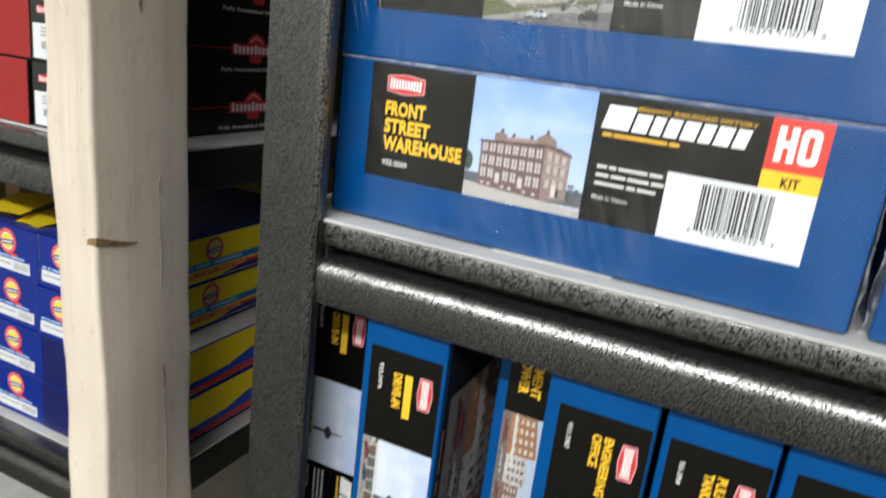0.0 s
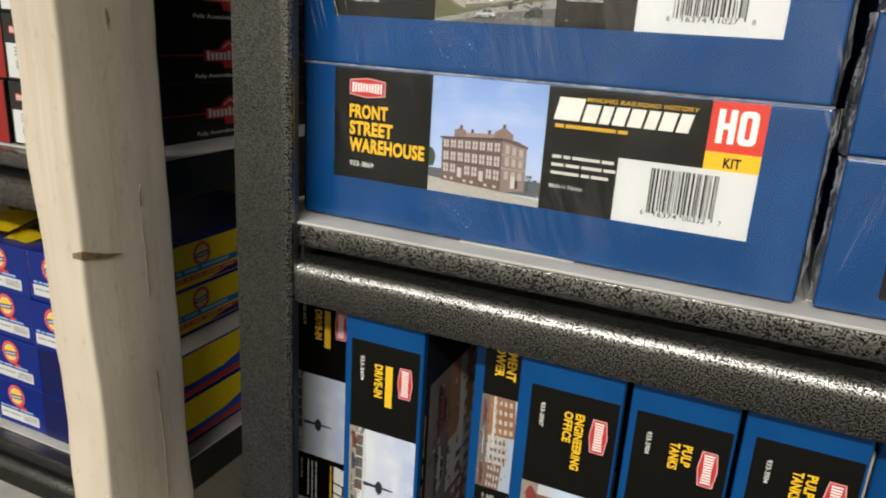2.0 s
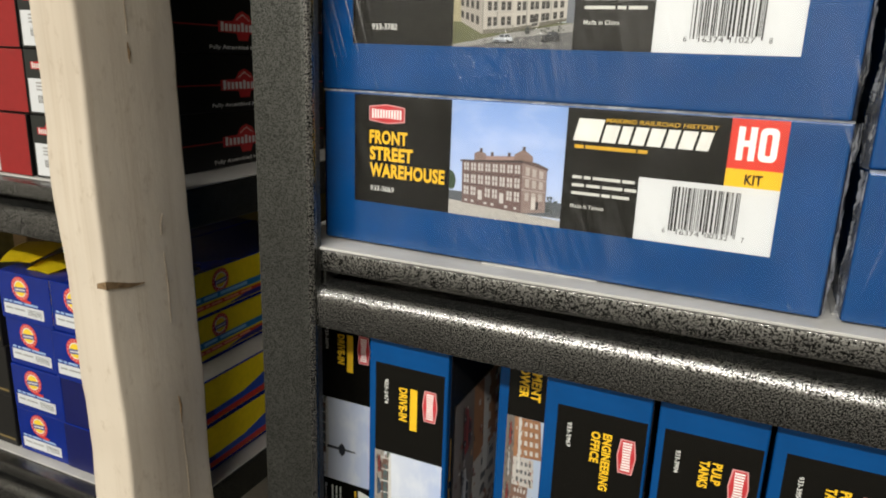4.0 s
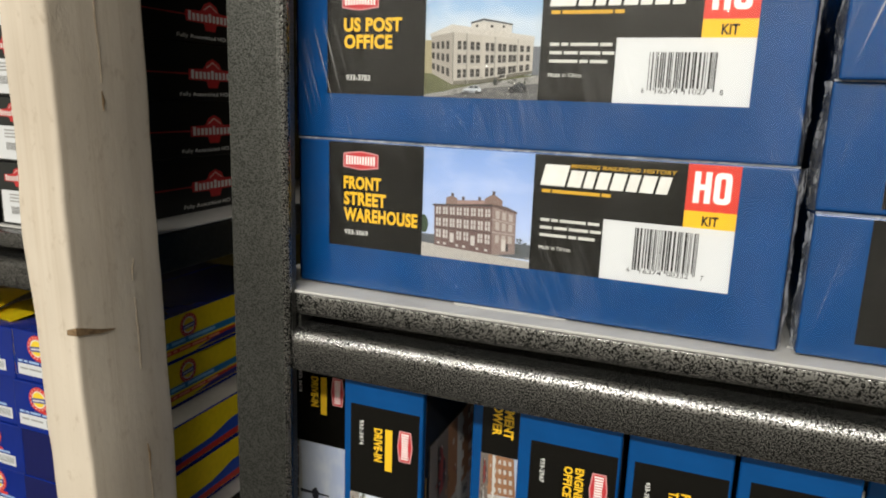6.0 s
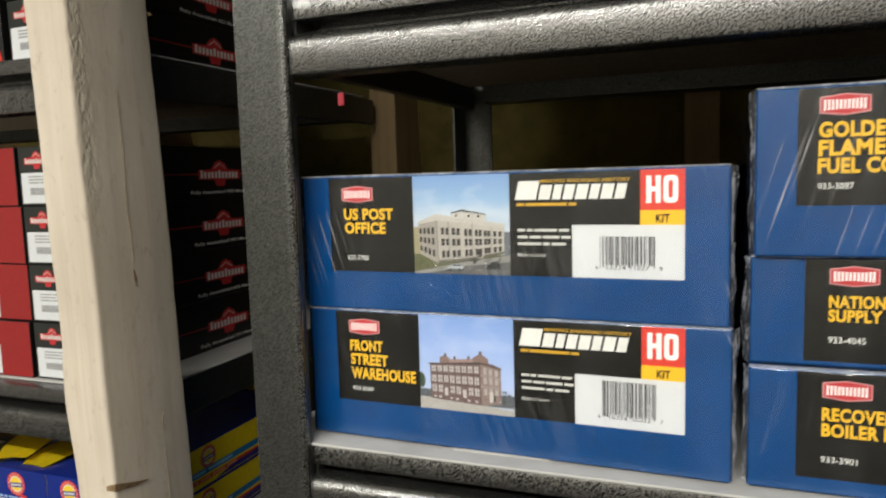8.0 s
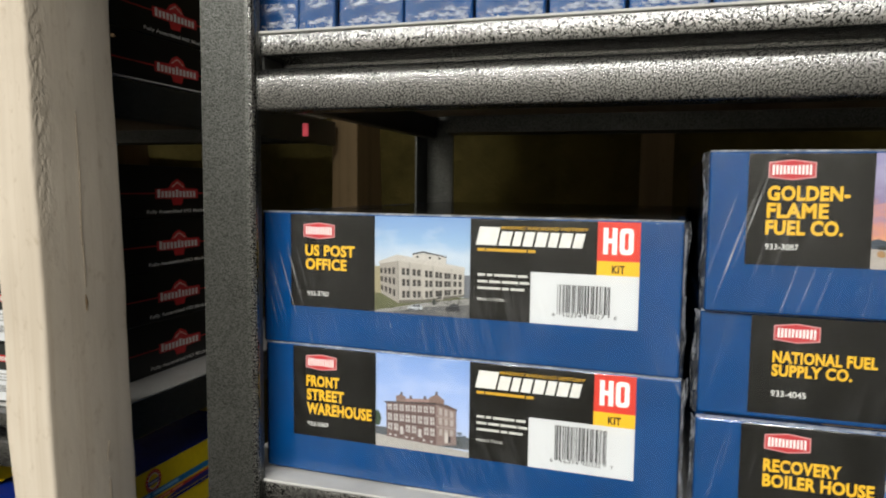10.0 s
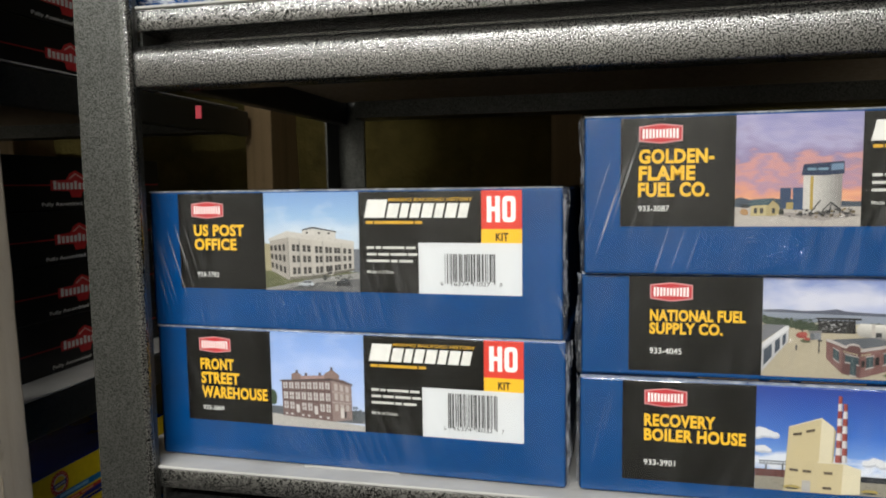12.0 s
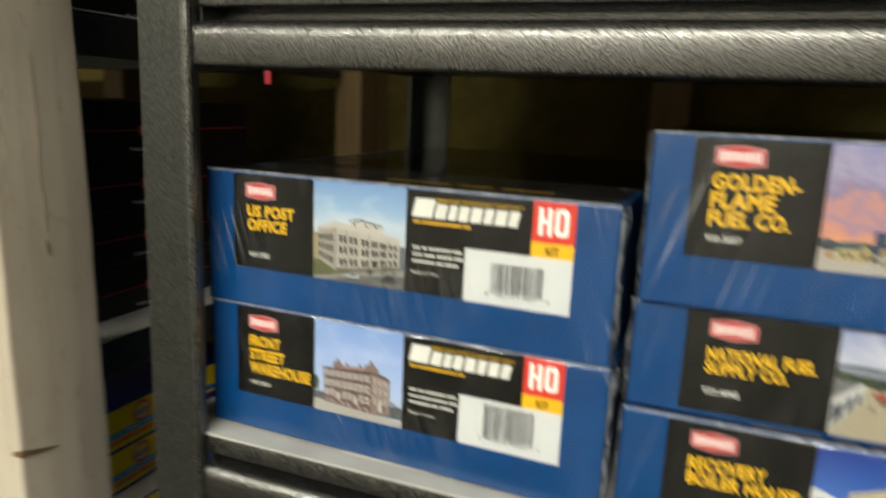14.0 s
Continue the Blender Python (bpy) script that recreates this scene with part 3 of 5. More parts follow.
def photo_car(ph, x, y, w, h, paint):
    """A small car, three-quarter view, standing on y: body, glass, wheels and a lamp."""
    def at(pts):
        return [(x + (a - 0.5) * w, y - b * h) for a, b in pts]
    ph.poly(tone(62, 62, 62), at([(-0.04, 0.0), (1.06, 0.10), (1.02, 0.24), (0.0, 0.16)]), 9)
    ph.poly(tone(*paint), at([(0.0, 0.20), (0.03, 0.52), (0.26, 0.62), (0.38, 0.95), (0.78, 1.0), (0.96, 0.66), (1.0, 0.34), (0.62, 0.12)]), 10)
    ph.poly(tone(56, 62, 70), at([(0.31, 0.64), (0.41, 0.90), (0.56, 0.92), (0.55, 0.62)]), 11)
    ph.poly(tone(66, 72, 80), at([(0.59, 0.62), (0.60, 0.92), (0.76, 0.94), (0.89, 0.66)]), 11)
    ph.poly(tone(*mixed(paint, 0.72)), at([(0.02, 0.24), (0.60, 0.16), (0.62, 0.34), (0.02, 0.38)]), 11)
    for a, b in ((0.22, 0.18), (0.74, 0.24)):
        ph.blob(tone(34, 34, 36), x + (a - 0.5) * w, y - b * h, w * 0.085, h * 0.17, 12, 10, 0.05)
        ph.blob(tone(150, 152, 154), x + (a - 0.5) * w, y - b * h, w * 0.04, h * 0.08, 13, 8, 0.05)
    ph.rect(tone(236, 232, 210), x - 0.49 * w, x - 0.44 * w, y - 0.48 * h, y - 0.36 * h, 12)


def photo_post_office(ph):
    sky(ph, [(0.0, (150, 158, 150)), (0.45, (198, 208, 218)), (0.75, (150, 180, 210)), (1.0, (124, 158, 202))], ph.h, 0.6, (212, 217, 222), 34, 0.62, 0.5, (0.40, 0.66))
    wall, shade, dark, base = tone(208, 198, 184, 0.03), tone(186, 176, 162, 0.03), tone(66, 62, 58), tone(128, 122, 104)
    ph.rect(tone(118, 122, 70, spread=0.2), 0, 1, 0.80, 1, 2)
    ph.poly(tone(168, 166, 160), [(0, 0.985), (0.55, 0.87), (1, 0.80), (1, 1), (0, 1)], 3)
    ph.poly(tone(112, 112, 112), [(0.12, 1), (0.6, 0.91), (1, 0.865), (1, 1)], 4)
    ph.rect(tone(190, 176, 126), 0, 0.07, 0.52, 0.80, 3)
    ph.rect(tone(120, 128, 140), 0.94, 1, 0.57, 0.80, 2)
    left = [(0.055, 0.475), (0.25, 0.43), (0.26, 0.895), (0.07, 0.80)]
    mid = [(0.25, 0.43), (0.51, 0.455), (0.52, 0.87), (0.26, 0.895)]
    right = [(0.51, 0.455), (0.945, 0.515), (0.945, 0.785), (0.52, 0.87)]
    ph.poly(shade, left, 5)
    ph.poly(wall, mid, 5)
    ph.poly(tone(214, 205, 191, 0.03), right, 5)
    ph.poly(tone(220, 212, 200), [(0.045, 0.47), (0.24, 0.39), (0.95, 0.49), (0.95, 0.525), (0.25, 0.455), (0.05, 0.495)], 6)
    ph.poly(tone(222, 215, 204), [(0.41, 0.385), (0.52, 0.365), (0.76, 0.40), (0.76, 0.465), (0.41, 0.435)], 7)
    ph.poly(tone(92, 92, 92), [(0.405, 0.375), (0.52, 0.345), (0.765, 0.39), (0.765, 0.402), (0.52, 0.36), (0.41, 0.388)], 8)
    for x in (0.45, 0.58, 0.68):
        ph.rect(dark, x, x + 0.022, 0.395 + 0.03 * (x - 0.45), 0.415 + 0.03 * (x - 0.45), 8)
    for t in (0.20, 0.45, 0.72):
        ph.windows(dark, left, [(0.02 + 0.23 * i, 0.15 + 0.23 * i, t, t + 0.155) for i in range(4)], 7)
        ph.windows(dark, mid, [(s, s + 0.13, t, t + 0.155) for s in (0.17, 0.36, 0.61, 0.80)], 7)
        ph.windows(dark, right, [(s, s + 0.07, t, t + 0.17) for s in (0.07, 0.17, 0.32, 0.41, 0.53, 0.61, 0.75, 0.87)], 7)
    ph.windows(base, mid, [(0.02, 1, 0.93, 1.0)], 7)
    ph.windows(base, right, [(0.0, 0.36, 0.93, 1.0), (0.5, 1, 0.92, 1.0)], 7)
    ph.windows(dark, right, [(0.36, 0.47, 0.76, 0.97)], 8)
    photo_car(ph, 0.44, 0.965, 0.17, 0.075, (206, 214, 224))
    photo_car(ph, 0.83, 0.945, 0.15, 0.080, (52, 54, 60))
    ph.blob(tone(70, 76, 70), 0.64, 0.86, 0.02, 0.03, 9)
    for t in (0.20, 0.45, 0.72):
        ph.windows(tone(150, 150, 148), mid, [(s, s + 0.13, t + 0.075, t + 0.085) for s in (0.17, 0.36, 0.61, 0.80)], 9)
        ph.windows(tone(206, 204, 196), mid, [(s - 0.01, s + 0.14, t + 0.160, t + 0.178) for s in (0.17, 0.36, 0.61, 0.80)], 9)
        ph.windows(tone(206, 204, 196), right, [(s - 0.005, s + 0.075, t + 0.175, t + 0.192) for s in (0.07, 0.17, 0.32, 0.41, 0.53, 0.61, 0.75, 0.87)], 9)
        ph.windows(tone(140, 140, 138), right, [(s, s + 0.07, t + 0.08, t + 0.09) for s in (0.07, 0.17, 0.32, 0.41, 0.53, 0.61, 0.75, 0.87)], 9)
    ph.windows(tone(150, 148, 138), mid, [(0.0, 0.03, 0.05, 0.93), (0.47, 0.50, 0.05, 0.93)], 8)
    ph.windows(tone(156, 154, 144), right, [(0.25, 0.265, 0.05, 0.93), (0.70, 0.712, 0.05, 0.93)], 8)
    ph.grit(((104, 112, 62), (132, 134, 84), (92, 100, 60)), 0.0, 0.20, 0.84, 0.95, 40, 0.018, 4, 5)
    ph.grit(((70, 84, 60), (96, 92, 84), (60, 60, 62)), 0.50, 0.98, 0.82, 0.87, 22, 0.016, 9, 6)
    ph.grit(((134, 132, 128), (150, 148, 142)), 0.20, 0.98, 0.90, 0.99, 30, 0.03, 5, 7)


def photo_warehouse(ph):
    sky(ph, [(0.0, (196, 206, 226)), (0.35, (178, 196, 232)), (1.0, (130, 162, 214))], ph.h, 0.35, (205, 214, 236), 30)
    brick, side, pale, roof = tone(138, 104, 100), tone(170, 140, 132), tone(228, 220, 216), tone(168, 130, 116)
    ph.rect(tone(104, 112, 122), 0, 1, 0.79, 0.92, 2)
    ph.poly(tone(206, 200, 192), [(0, 0.87), (1, 0.94), (1, 1), (0, 1)], 3)
    ph.blob(tone(70, 98, 66), 0.015, 0.70, 0.05, 0.09, 3, 14, 0.3, 4)
    front = [(0.115, 0.505), (0.655, 0.475), (0.665, 0.915), (0.125, 0.885)]
    end = [(0.655, 0.475), (0.865, 0.52), (0.87, 0.885), (0.665, 0.915)]
    ph.poly(roof, [(0.225, 0.44), (0.28, 0.415), (0.33, 0.44), (0.33, 0.50), (0.225, 0.50)], 4)
    ph.poly(tone(196, 150, 138), [(0.33, 0.455), (0.58, 0.435), (0.58, 0.48), (0.33, 0.50)], 4)
    ph.poly(roof, [(0.58, 0.42), (0.66, 0.37), (0.74, 0.425), (0.74, 0.49), (0.58, 0.48)], 4)
    for x, y in ((0.285, 0.405), (0.66, 0.36), (0.535, 0.42), (0.385, 0.43)):
        ph.rect(tone(110, 86, 84), x - 0.012, x + 0.012, y - 0.012, y + 0.022, 5)
    ph.poly(brick, front, 5)
    ph.poly(side, end, 5)
    ph.poly(tone(92, 76, 76), [(0.095, 0.51), (0.655, 0.462), (0.655, 0.484), (0.10, 0.522)], 6)
    ph.poly(tone(120, 92, 86), [(0.655, 0.462), (0.78, 0.475), (0.875, 0.512), (0.875, 0.53), (0.655, 0.484)], 6)
    for t, hgt in ((0.07, 0.165), (0.33, 0.19), (0.60, 0.19)):
        for i in range(8):
            s = 0.035 + 0.121 * i
            if t > 0.5 and i in (2, 5):
                ph.windows(pale, front, [(s, s + 0.07, t + 0.06, t + 0.27)], 7)
                continue
            ph.windows(pale, front, [(s, s + 0.034, t, t + hgt), (s + 0.048, s + 0.082, t, t + hgt)], 7)
            ph.windows(brick, front, [(s, s + 0.084, t + hgt * 0.48, t + hgt * 0.55)], 8)
    ph.windows(pale, front, [(s, s + 0.05, 0.90, 0.95) for s in (0.05, 0.16, 0.38, 0.50, 0.73, 0.88)], 7)
    for t in (0.07, 0.31, 0.58):
        ph.windows(tone(206, 190, 182), end, [(s, s + 0.17, t, t + 0.17) for s in (0.14, 0.42, 0.70)], 7)
    ph.windows(tone(198, 178, 170), end, [(0.0, 1.0, 0.265, 0.29), (0.0, 1.0, 0.52, 0.55)], 8)
    ph.windows(tone(232, 222, 214), end, [(0.42, 0.60, 0.66, 0.93)], 8)
    ph.windows(tone(70, 64, 66), end, [(0.62, 0.72, 0.76, 0.93)], 8)
    ph.grit(((120, 86, 82), (152, 114, 108), (112, 84, 82)), 0.13, 0.65, 0.53, 0.87, 110, 0.012, 6, 8)
    ph.grit(((146, 106, 96), (178, 138, 126)), 0.67, 0.85, 0.55, 0.86, 40, 0.012, 6, 9)
    ph.grit(((190, 183, 174), (218, 212, 204), (178, 172, 164)), 0.0, 0.98, 0.90, 0.98, 110, 0.012, 4, 10)
    ph.grit(((84, 96, 88), (70, 82, 74), (120, 128, 132)), 0.87, 0.98, 0.74, 0.88, 30, 0.02, 4, 11)
    ph.windows(tone(70, 58, 60), front, [(0.0, 1.0, 0.285, 0.292), (0.0, 1.0, 0.555, 0.562)], 8)


def photo_sunset_silo(ph):
    m, nt, p = shader("printed_sunset")
    tc = nt.nodes.new("ShaderNodeTexCoord")
    sep = nt.nodes.new("ShaderNodeSeparateXYZ")
    nt.links.new(tc.outputs["Object"], sep.inputs[0])
    f = noisy(nt, coords(nt, (1, 1, 2.6)), 52, 5, 0.56)
    mix = nt.nodes.new("ShaderNodeMath")
    mix.operation = "MULTIPLY_ADD"
    mix.inputs[1].default_value = 1 / ph.h
    nt.links.new(sep.outputs["Z"], mix.inputs[0])
    sub = nt.nodes.new("ShaderNodeMath")
    sub.operation = "MULTIPLY_ADD"
    sub.inputs[1].default_value, sub.inputs[2].default_value = 0.9, -0.45
    nt.links.new(f, sub.inputs[0])
    nt.links.new(sub.outputs[0], mix.inputs[2])
    k = ramp(nt, mix.outputs[0], [(0.08, srgb(224, 190, 162)), (0.24, srgb(220, 158, 124)), (0.35, srgb(204, 146, 130)), (0.45, srgb(164, 136, 160)), (0.54, srgb(196, 144, 138)), (0.63, srgb(140, 128, 162)), (0.79, srgb(164, 158, 188)), (0.98, srgb(142, 140, 180))])
    nt.links.new(k.outputs[0], p.inputs["Base Color"])
    p.inputs["Roughness"].default_value = 0.38
    ph.rect(m, 0, 1, 0, 1, 1)
    ph.poly(tone(70, 88, 108), [(0, 0.75), (0.05, 0.735), (0.12, 0.76), (0.3, 0.75), (0.7, 0.77), (1, 0.78), (1, 0.84), (0, 0.84)], 2)
    ph.rect(tone(206, 194, 182), 0, 1, 0.825, 1, 3)
    ph.poly(tone(176, 164, 156), [(0.2, 0.88), (0.9, 0.87), (1, 0.90), (0.7, 0.95)], 4)
    ph.poly(tone(38, 62, 104), [(0.545, 0.45), (0.86, 0.425), (0.865, 0.535), (0.70, 0.55), (0.53, 0.545)], 6)
    ph.poly(tone(108, 150, 192), [(0.76, 0.45), (0.855, 0.445), (0.855, 0.50), (0.76, 0.505)], 7)
    ph.pr.bars(tone(120, 170, 200), [ph.w * 0.07, ph.w * 0.08], ph.u0 + ph.w * 0.575, ph.v0 + ph.h * 0.482, ph.h * 0.022, ph.w * 0.012, 7)
    ph.rect(tone(216, 176, 52), 0.60, 0.625, 0.555, 0.85, 6)
    ph.rect(tone(40, 74, 124), 0.365, 0.45, 0.655, 0.84, 5)
    ph.rect(tone(46, 84, 138), 0.465, 0.55, 0.655, 0.85, 5)
    ph.rect(tone(204, 172, 82), 0.415, 0.47, 0.785, 0.845, 6)
    # the gabled yard house with a dark porch
    ph.poly(tone(224, 200, 124), [(0.13, 0.80), (0.30, 0.79), (0.36, 0.82), (0.36, 0.90), (0.13, 0.905)], 5)
    ph.poly(tone(206, 180, 104), [(0.255, 0.79), (0.305, 0.755), (0.355, 0.80), (0.355, 0.90), (0.255, 0.905)], 6)
    ph.poly(tone(66, 104, 118), [(0.10, 0.815), (0.145, 0.755), (0.31, 0.745), (0.265, 0.805)], 7)
    ph.poly(tone(50, 82, 96), [(0.31, 0.745), (0.385, 0.815), (0.372, 0.822), (0.306, 0.765), (0.268, 0.812), (0.258, 0.806)], 8)
    for x in (0.155, 0.205, 0.30):
        ph.rect(tone(58, 58, 60), x, x + 0.026, 0.835, 0.882, 8)
    ph.poly(tone(44, 46, 48), [(0.05, 0.80), (0.115, 0.80), (0.115, 0.83), (0.05, 0.83)], 6)
    ph.blob(tone(216, 152, 78), 0.078, 0.868, 0.035, 0.030, 6, 10, 0.3)
    ph.blob(tone(48, 56, 46), 0.375, 0.868, 0.018, 0.032, 9, 10, 0.5, 2)
    # round silo walls, darker towards one side
    for i in range(10):
        k = 1.06 - 0.32 * (i / 9) ** 1.6
        ph.poly(tone(*mixed((212, 206, 198), k)), [(0.545 + 0.0305 * i, 0.53), (0.576 + 0.0305 * i, 0.53), (0.576 + 0.0300 * i, 0.885), (0.546 + 0.0300 * i, 0.885)], 5)
    for i in range(14):
        r = random.Random(40 + i)
        x, y = 0.50 + 0.44 * r.random(), 0.868 + 0.035 * r.random()
        ph.blob(tone(*r.choice(((58, 58, 62), (92, 88, 84), (44, 44, 48), (128, 108, 70)))), x, y, 0.012 + 0.018 * r.random(), 0.008 + 0.012 * r.random(), 7, 9, 0.8, i)
    for p, q, g in (((0.60, 0.885), (0.685, 0.765), 0.006), ((0.70, 0.86), (0.765, 0.785), 0.006), ((0.765, 0.785), (0.90, 0.905), 0.009), ((0.745, 0.90), (0.77, 0.80), 0.004), ((0.84, 0.905), (0.835, 0.85), 0.004)):
        ph.poly(tone(50, 50, 54), [(p[0] - g, p[1]), (q[0] - g, q[1]), (q[0] + g, q[1]), (p[0] + g, p[1])], 8)
    ph.grit(((190, 178, 166), (216, 204, 190), (176, 166, 154)), 0.0, 0.98, 0.86, 0.98, 110, 0.012, 4, 12)
    ph.grit(((66, 66, 68), (96, 92, 90), (44, 44, 48), (160, 130, 60)), 0.42, 0.95, 0.83, 0.91, 45, 0.018, 9, 13)


def photo_fuel_depot(ph):
    sky(ph, [(0.0, (196, 184, 152)), (0.52, (196, 186, 156)), (0.62, (176, 182, 204)), (0.72, (168, 176, 206)), (1.0, (126, 142, 190))], ph.h, 0.85, (206, 206, 216), 30, 0.80, 0.45, (0.38, 0.58))
    # far shore, water, near scrub and the sandy yard
    ph.poly(tone(98, 104, 126), [(0, 0.325), (0.14, 0.318), (0.3, 0.33), (0.44, 0.322), (0.53, 0.305), (0.60, 0.328), (0.8, 0.34), (1, 0.345), (1, 0.375), (0, 0.345)], 2)
    ph.poly(tone(152, 164, 186, 0.03), [(0, 0.345), (1, 0.375), (1, 0.46), (0, 0.43)], 2)
    ph.poly(tone(204, 188, 152, 0.04), [(0, 0.46), (1, 0.52), (1, 1), (0, 1)], 2)
    for i in range(16):
        ph.blob(tone(76, 94, 66, spread=0.3), 0.02 + 0.024 * i, 0.425 + 0.004 * i + 0.012 * (i % 2), 0.035, 0.042, 3, 14, 0.7, i)
    for i in range(7):
        ph.blob(tone(84, 100, 70, spread=0.3), 0.80 + 0.03 * i, 0.475 + 0.004 * i, 0.04, 0.035, 3, 12, 0.7, i + 30)
    ph.poly(tone(128, 138, 84, 0.15), [(0.88, 0.555), (1, 0.56), (1, 0.62), (0.93, 0.62)], 3)
    # coal trestle with open bents and pale plates
    ph.rect(tone(50, 50, 50), 0.385, 0.705, 0.392, 0.41, 5)
    ph.rect(tone(62, 60, 58), 0.405, 0.665, 0.42, 0.545, 4)
    for i in range(9):
        ph.rect(tone(36, 36, 38), 0.40 + 0.031 * i, 0.408 + 0.031 * i, 0.40, 0.545, 6)
    ph.grit(((196, 196, 196), (150, 150, 150), (30, 30, 32)), 0.42, 0.66, 0.42, 0.53, 34, 0.017, 7, 31)
    # the horizontal storage tank on its cradle
    for i in range(7):
        k = 1.05 - 0.045 * i
        y0 = 0.44 + 0.019 * i
        c = 0.03 * math.sin(math.pi * (i + 0.5) / 7)
        ph.poly(tone(*mixed((232, 226, 214), k), spread=0.02), [(0.70 - c, y0), (0.905 + c, y0 + 0.012), (0.905 + c, y0 + 0.032), (0.70 - c, y0 + 0.020)], 6)
    ph.rect(tone(206, 196, 184), 0.775, 0.80, 0.44, 0.58, 7)
    ph.rect(tone(60, 62, 66), 0.805, 0.845, 0.53, 0.575, 8)
    # white shed with three roller doors
    ph.poly(tone(132, 134, 142, 0.03), [(0, 0.475), (0.175, 0.475), (0.165, 0.49), (0, 0.65)], 5)
    ph.poly(tone(236, 234, 236, 0.02), [(0.165, 0.485), (0.192, 0.478), (0.192, 0.52), (0.0, 0.72), (0.0, 0.665)], 7)
    ph.poly(tone(206, 206, 212, 0.03), [(0.192, 0.52), (0.19, 0.64), (0.0, 0.96), (0.0, 0.72)], 6)
    for q in ([(0.012, 0.735), (0.072, 0.665), (0.072, 0.80), (0.014, 0.895)], [(0.094, 0.640), (0.130, 0.600), (0.130, 0.715), (0.094, 0.77)], [(0.148, 0.585), (0.172, 0.560), (0.172, 0.655), (0.148, 0.69)]):
        ph.poly(tone(62, 78, 98), q, 8)
        for t in (0.25, 0.5, 0.75):
            ph.windows(tone(88, 104, 124), q, [(0, 1, t, t + 0.03)], 9)
    # delivery truck and small shed in the yard
    ph.blob(tone(200, 62, 52), 0.285, 0.575, 0.040, 0.030, 6, 12, 0.3)
    ph.poly(tone(222, 84, 70), [(0.26, 0.545), (0.315, 0.54), (0.33, 0.575), (0.265, 0.58)], 7)
    ph.blob(tone(98, 112, 76), 0.315, 0.628, 0.036, 0.022, 6)
    ph.blob(tone(206, 66, 56), 0.325, 0.610, 0.024, 0.014, 7)
    ph.rect(tone(36, 36, 38), 0.285, 0.292, 0.50, 0.545, 7)
    ph.poly(tone(150, 146, 144), [(0.335, 0.53), (0.43, 0.52), (0.43, 0.545), (0.335, 0.55)], 6)
    ph.rect(tone(116, 122, 130), 0.345, 0.375, 0.55, 0.62, 5)
    ph.rect(tone(140, 146, 156), 0.375, 0.425, 0.545, 0.615, 5)
    ph.rect(tone(52, 54, 58), 0.408, 0.416, 0.62, 0.755, 6)
    ph.rect(tone(52, 54, 58), 0.402, 0.430, 0.615, 0.632, 7)
    ph.rect(tone(66, 68, 76), 0.243, 0.256, 0.675, 0.725, 7)
    # brick office: short side, cut corner with the door under an arched parapet, long side
    roof, cap, glass = tone(104, 110, 120, 0.03), tone(206, 194, 188, 0.03), tone(54, 84, 92)
    brick, brick_dark = tone(148, 92, 86, 0.14), tone(122, 74, 72, 0.14)
    a = [(0.462, 0.615), (0.575, 0.685), (0.578, 0.945), (0.465, 0.80)]
    b = [(0.575, 0.685), (0.705, 0.725), (0.705, 0.985), (0.578, 0.945)]
    c = [(0.705, 0.725), (1.0, 0.655), (1.0, 0.865), (0.705, 0.985)]
    ph.poly(roof, [(0.49, 0.61), (0.82, 0.575), (0.97, 0.63), (0.72, 0.69), (0.60, 0.665)], 6)
    ph.poly(brick, a, 6)
    ph.poly(brick_dark, b, 7)
    ph.poly(brick, c, 7)
    ph.blob(brick_dark, 0.655, 0.70, 0.050, 0.055, 8, 20, 0.02)
    ph.poly(cap, [(0.46, 0.60), (0.49, 0.605), (0.60, 0.665), (0.60, 0.69), (0.462, 0.625)], 9)
    ph.poly(cap, [(0.60, 0.665), (0.62, 0.648), (0.655, 0.64), (0.69, 0.652), (0.71, 0.70), (0.69, 0.672), (0.655, 0.66), (0.62, 0.668), (0.60, 0.69)], 9)
    ph.poly(cap, [(0.71, 0.695), (1.0, 0.625), (1.0, 0.65), (0.71, 0.725)], 9)
    ph.poly(tone(140, 136, 136), [(0.82, 0.57), (0.975, 0.622), (0.97, 0.635), (0.81, 0.585)], 8)
    for q, cells in ((a, [(0.42, 0.80, 0.22, 0.66)]), (b, [(0.16, 0.90, 0.24, 0.50), (0.44, 0.78, 0.50, 0.96)]), (c, [(0.13, 0.30, 0.24, 0.66), (0.54, 0.66, 0.20, 0.66), (0.70, 0.80, 0.20, 0.66), (0.86, 0.95, 0.20, 0.66)])):
        ph.windows(cap, q, [(s0 - 0.02, s1 + 0.02, t1, t1 + 0.05) for s0, s1, t0, t1 in cells], 10)
        ph.windows(cap, q, [(s0 - 0.02, s1 + 0.02, t0 - 0.04, t0) for s0, s1, t0, t1 in cells], 10)
        ph.windows(glass, q, cells, 10)
        ph.windows(tone(128, 150, 152), q, [(s0 + (s1 - s0) * 0.48, s0 + (s1 - s0) * 0.53, t0, t1) for s0, s1, t0, t1 in cells], 11)
    ph.windows(tone(44, 40, 40), c, [(0.34, 0.44, 0.30, 0.62), (0.02, 0.10, 0.34, 0.60)], 10)
    ph.windows(tone(216, 200, 150), b, [(0.06 + 0.17 * i, 0.16 + 0.17 * i, 0.10, 0.16) for i in range(5)], 11)
    ph.windows(tone(216, 200, 150), c, [(0.02 + 0.06 * i, 0.055 + 0.06 * i, 0.10, 0.16) for i in range(4)], 11)
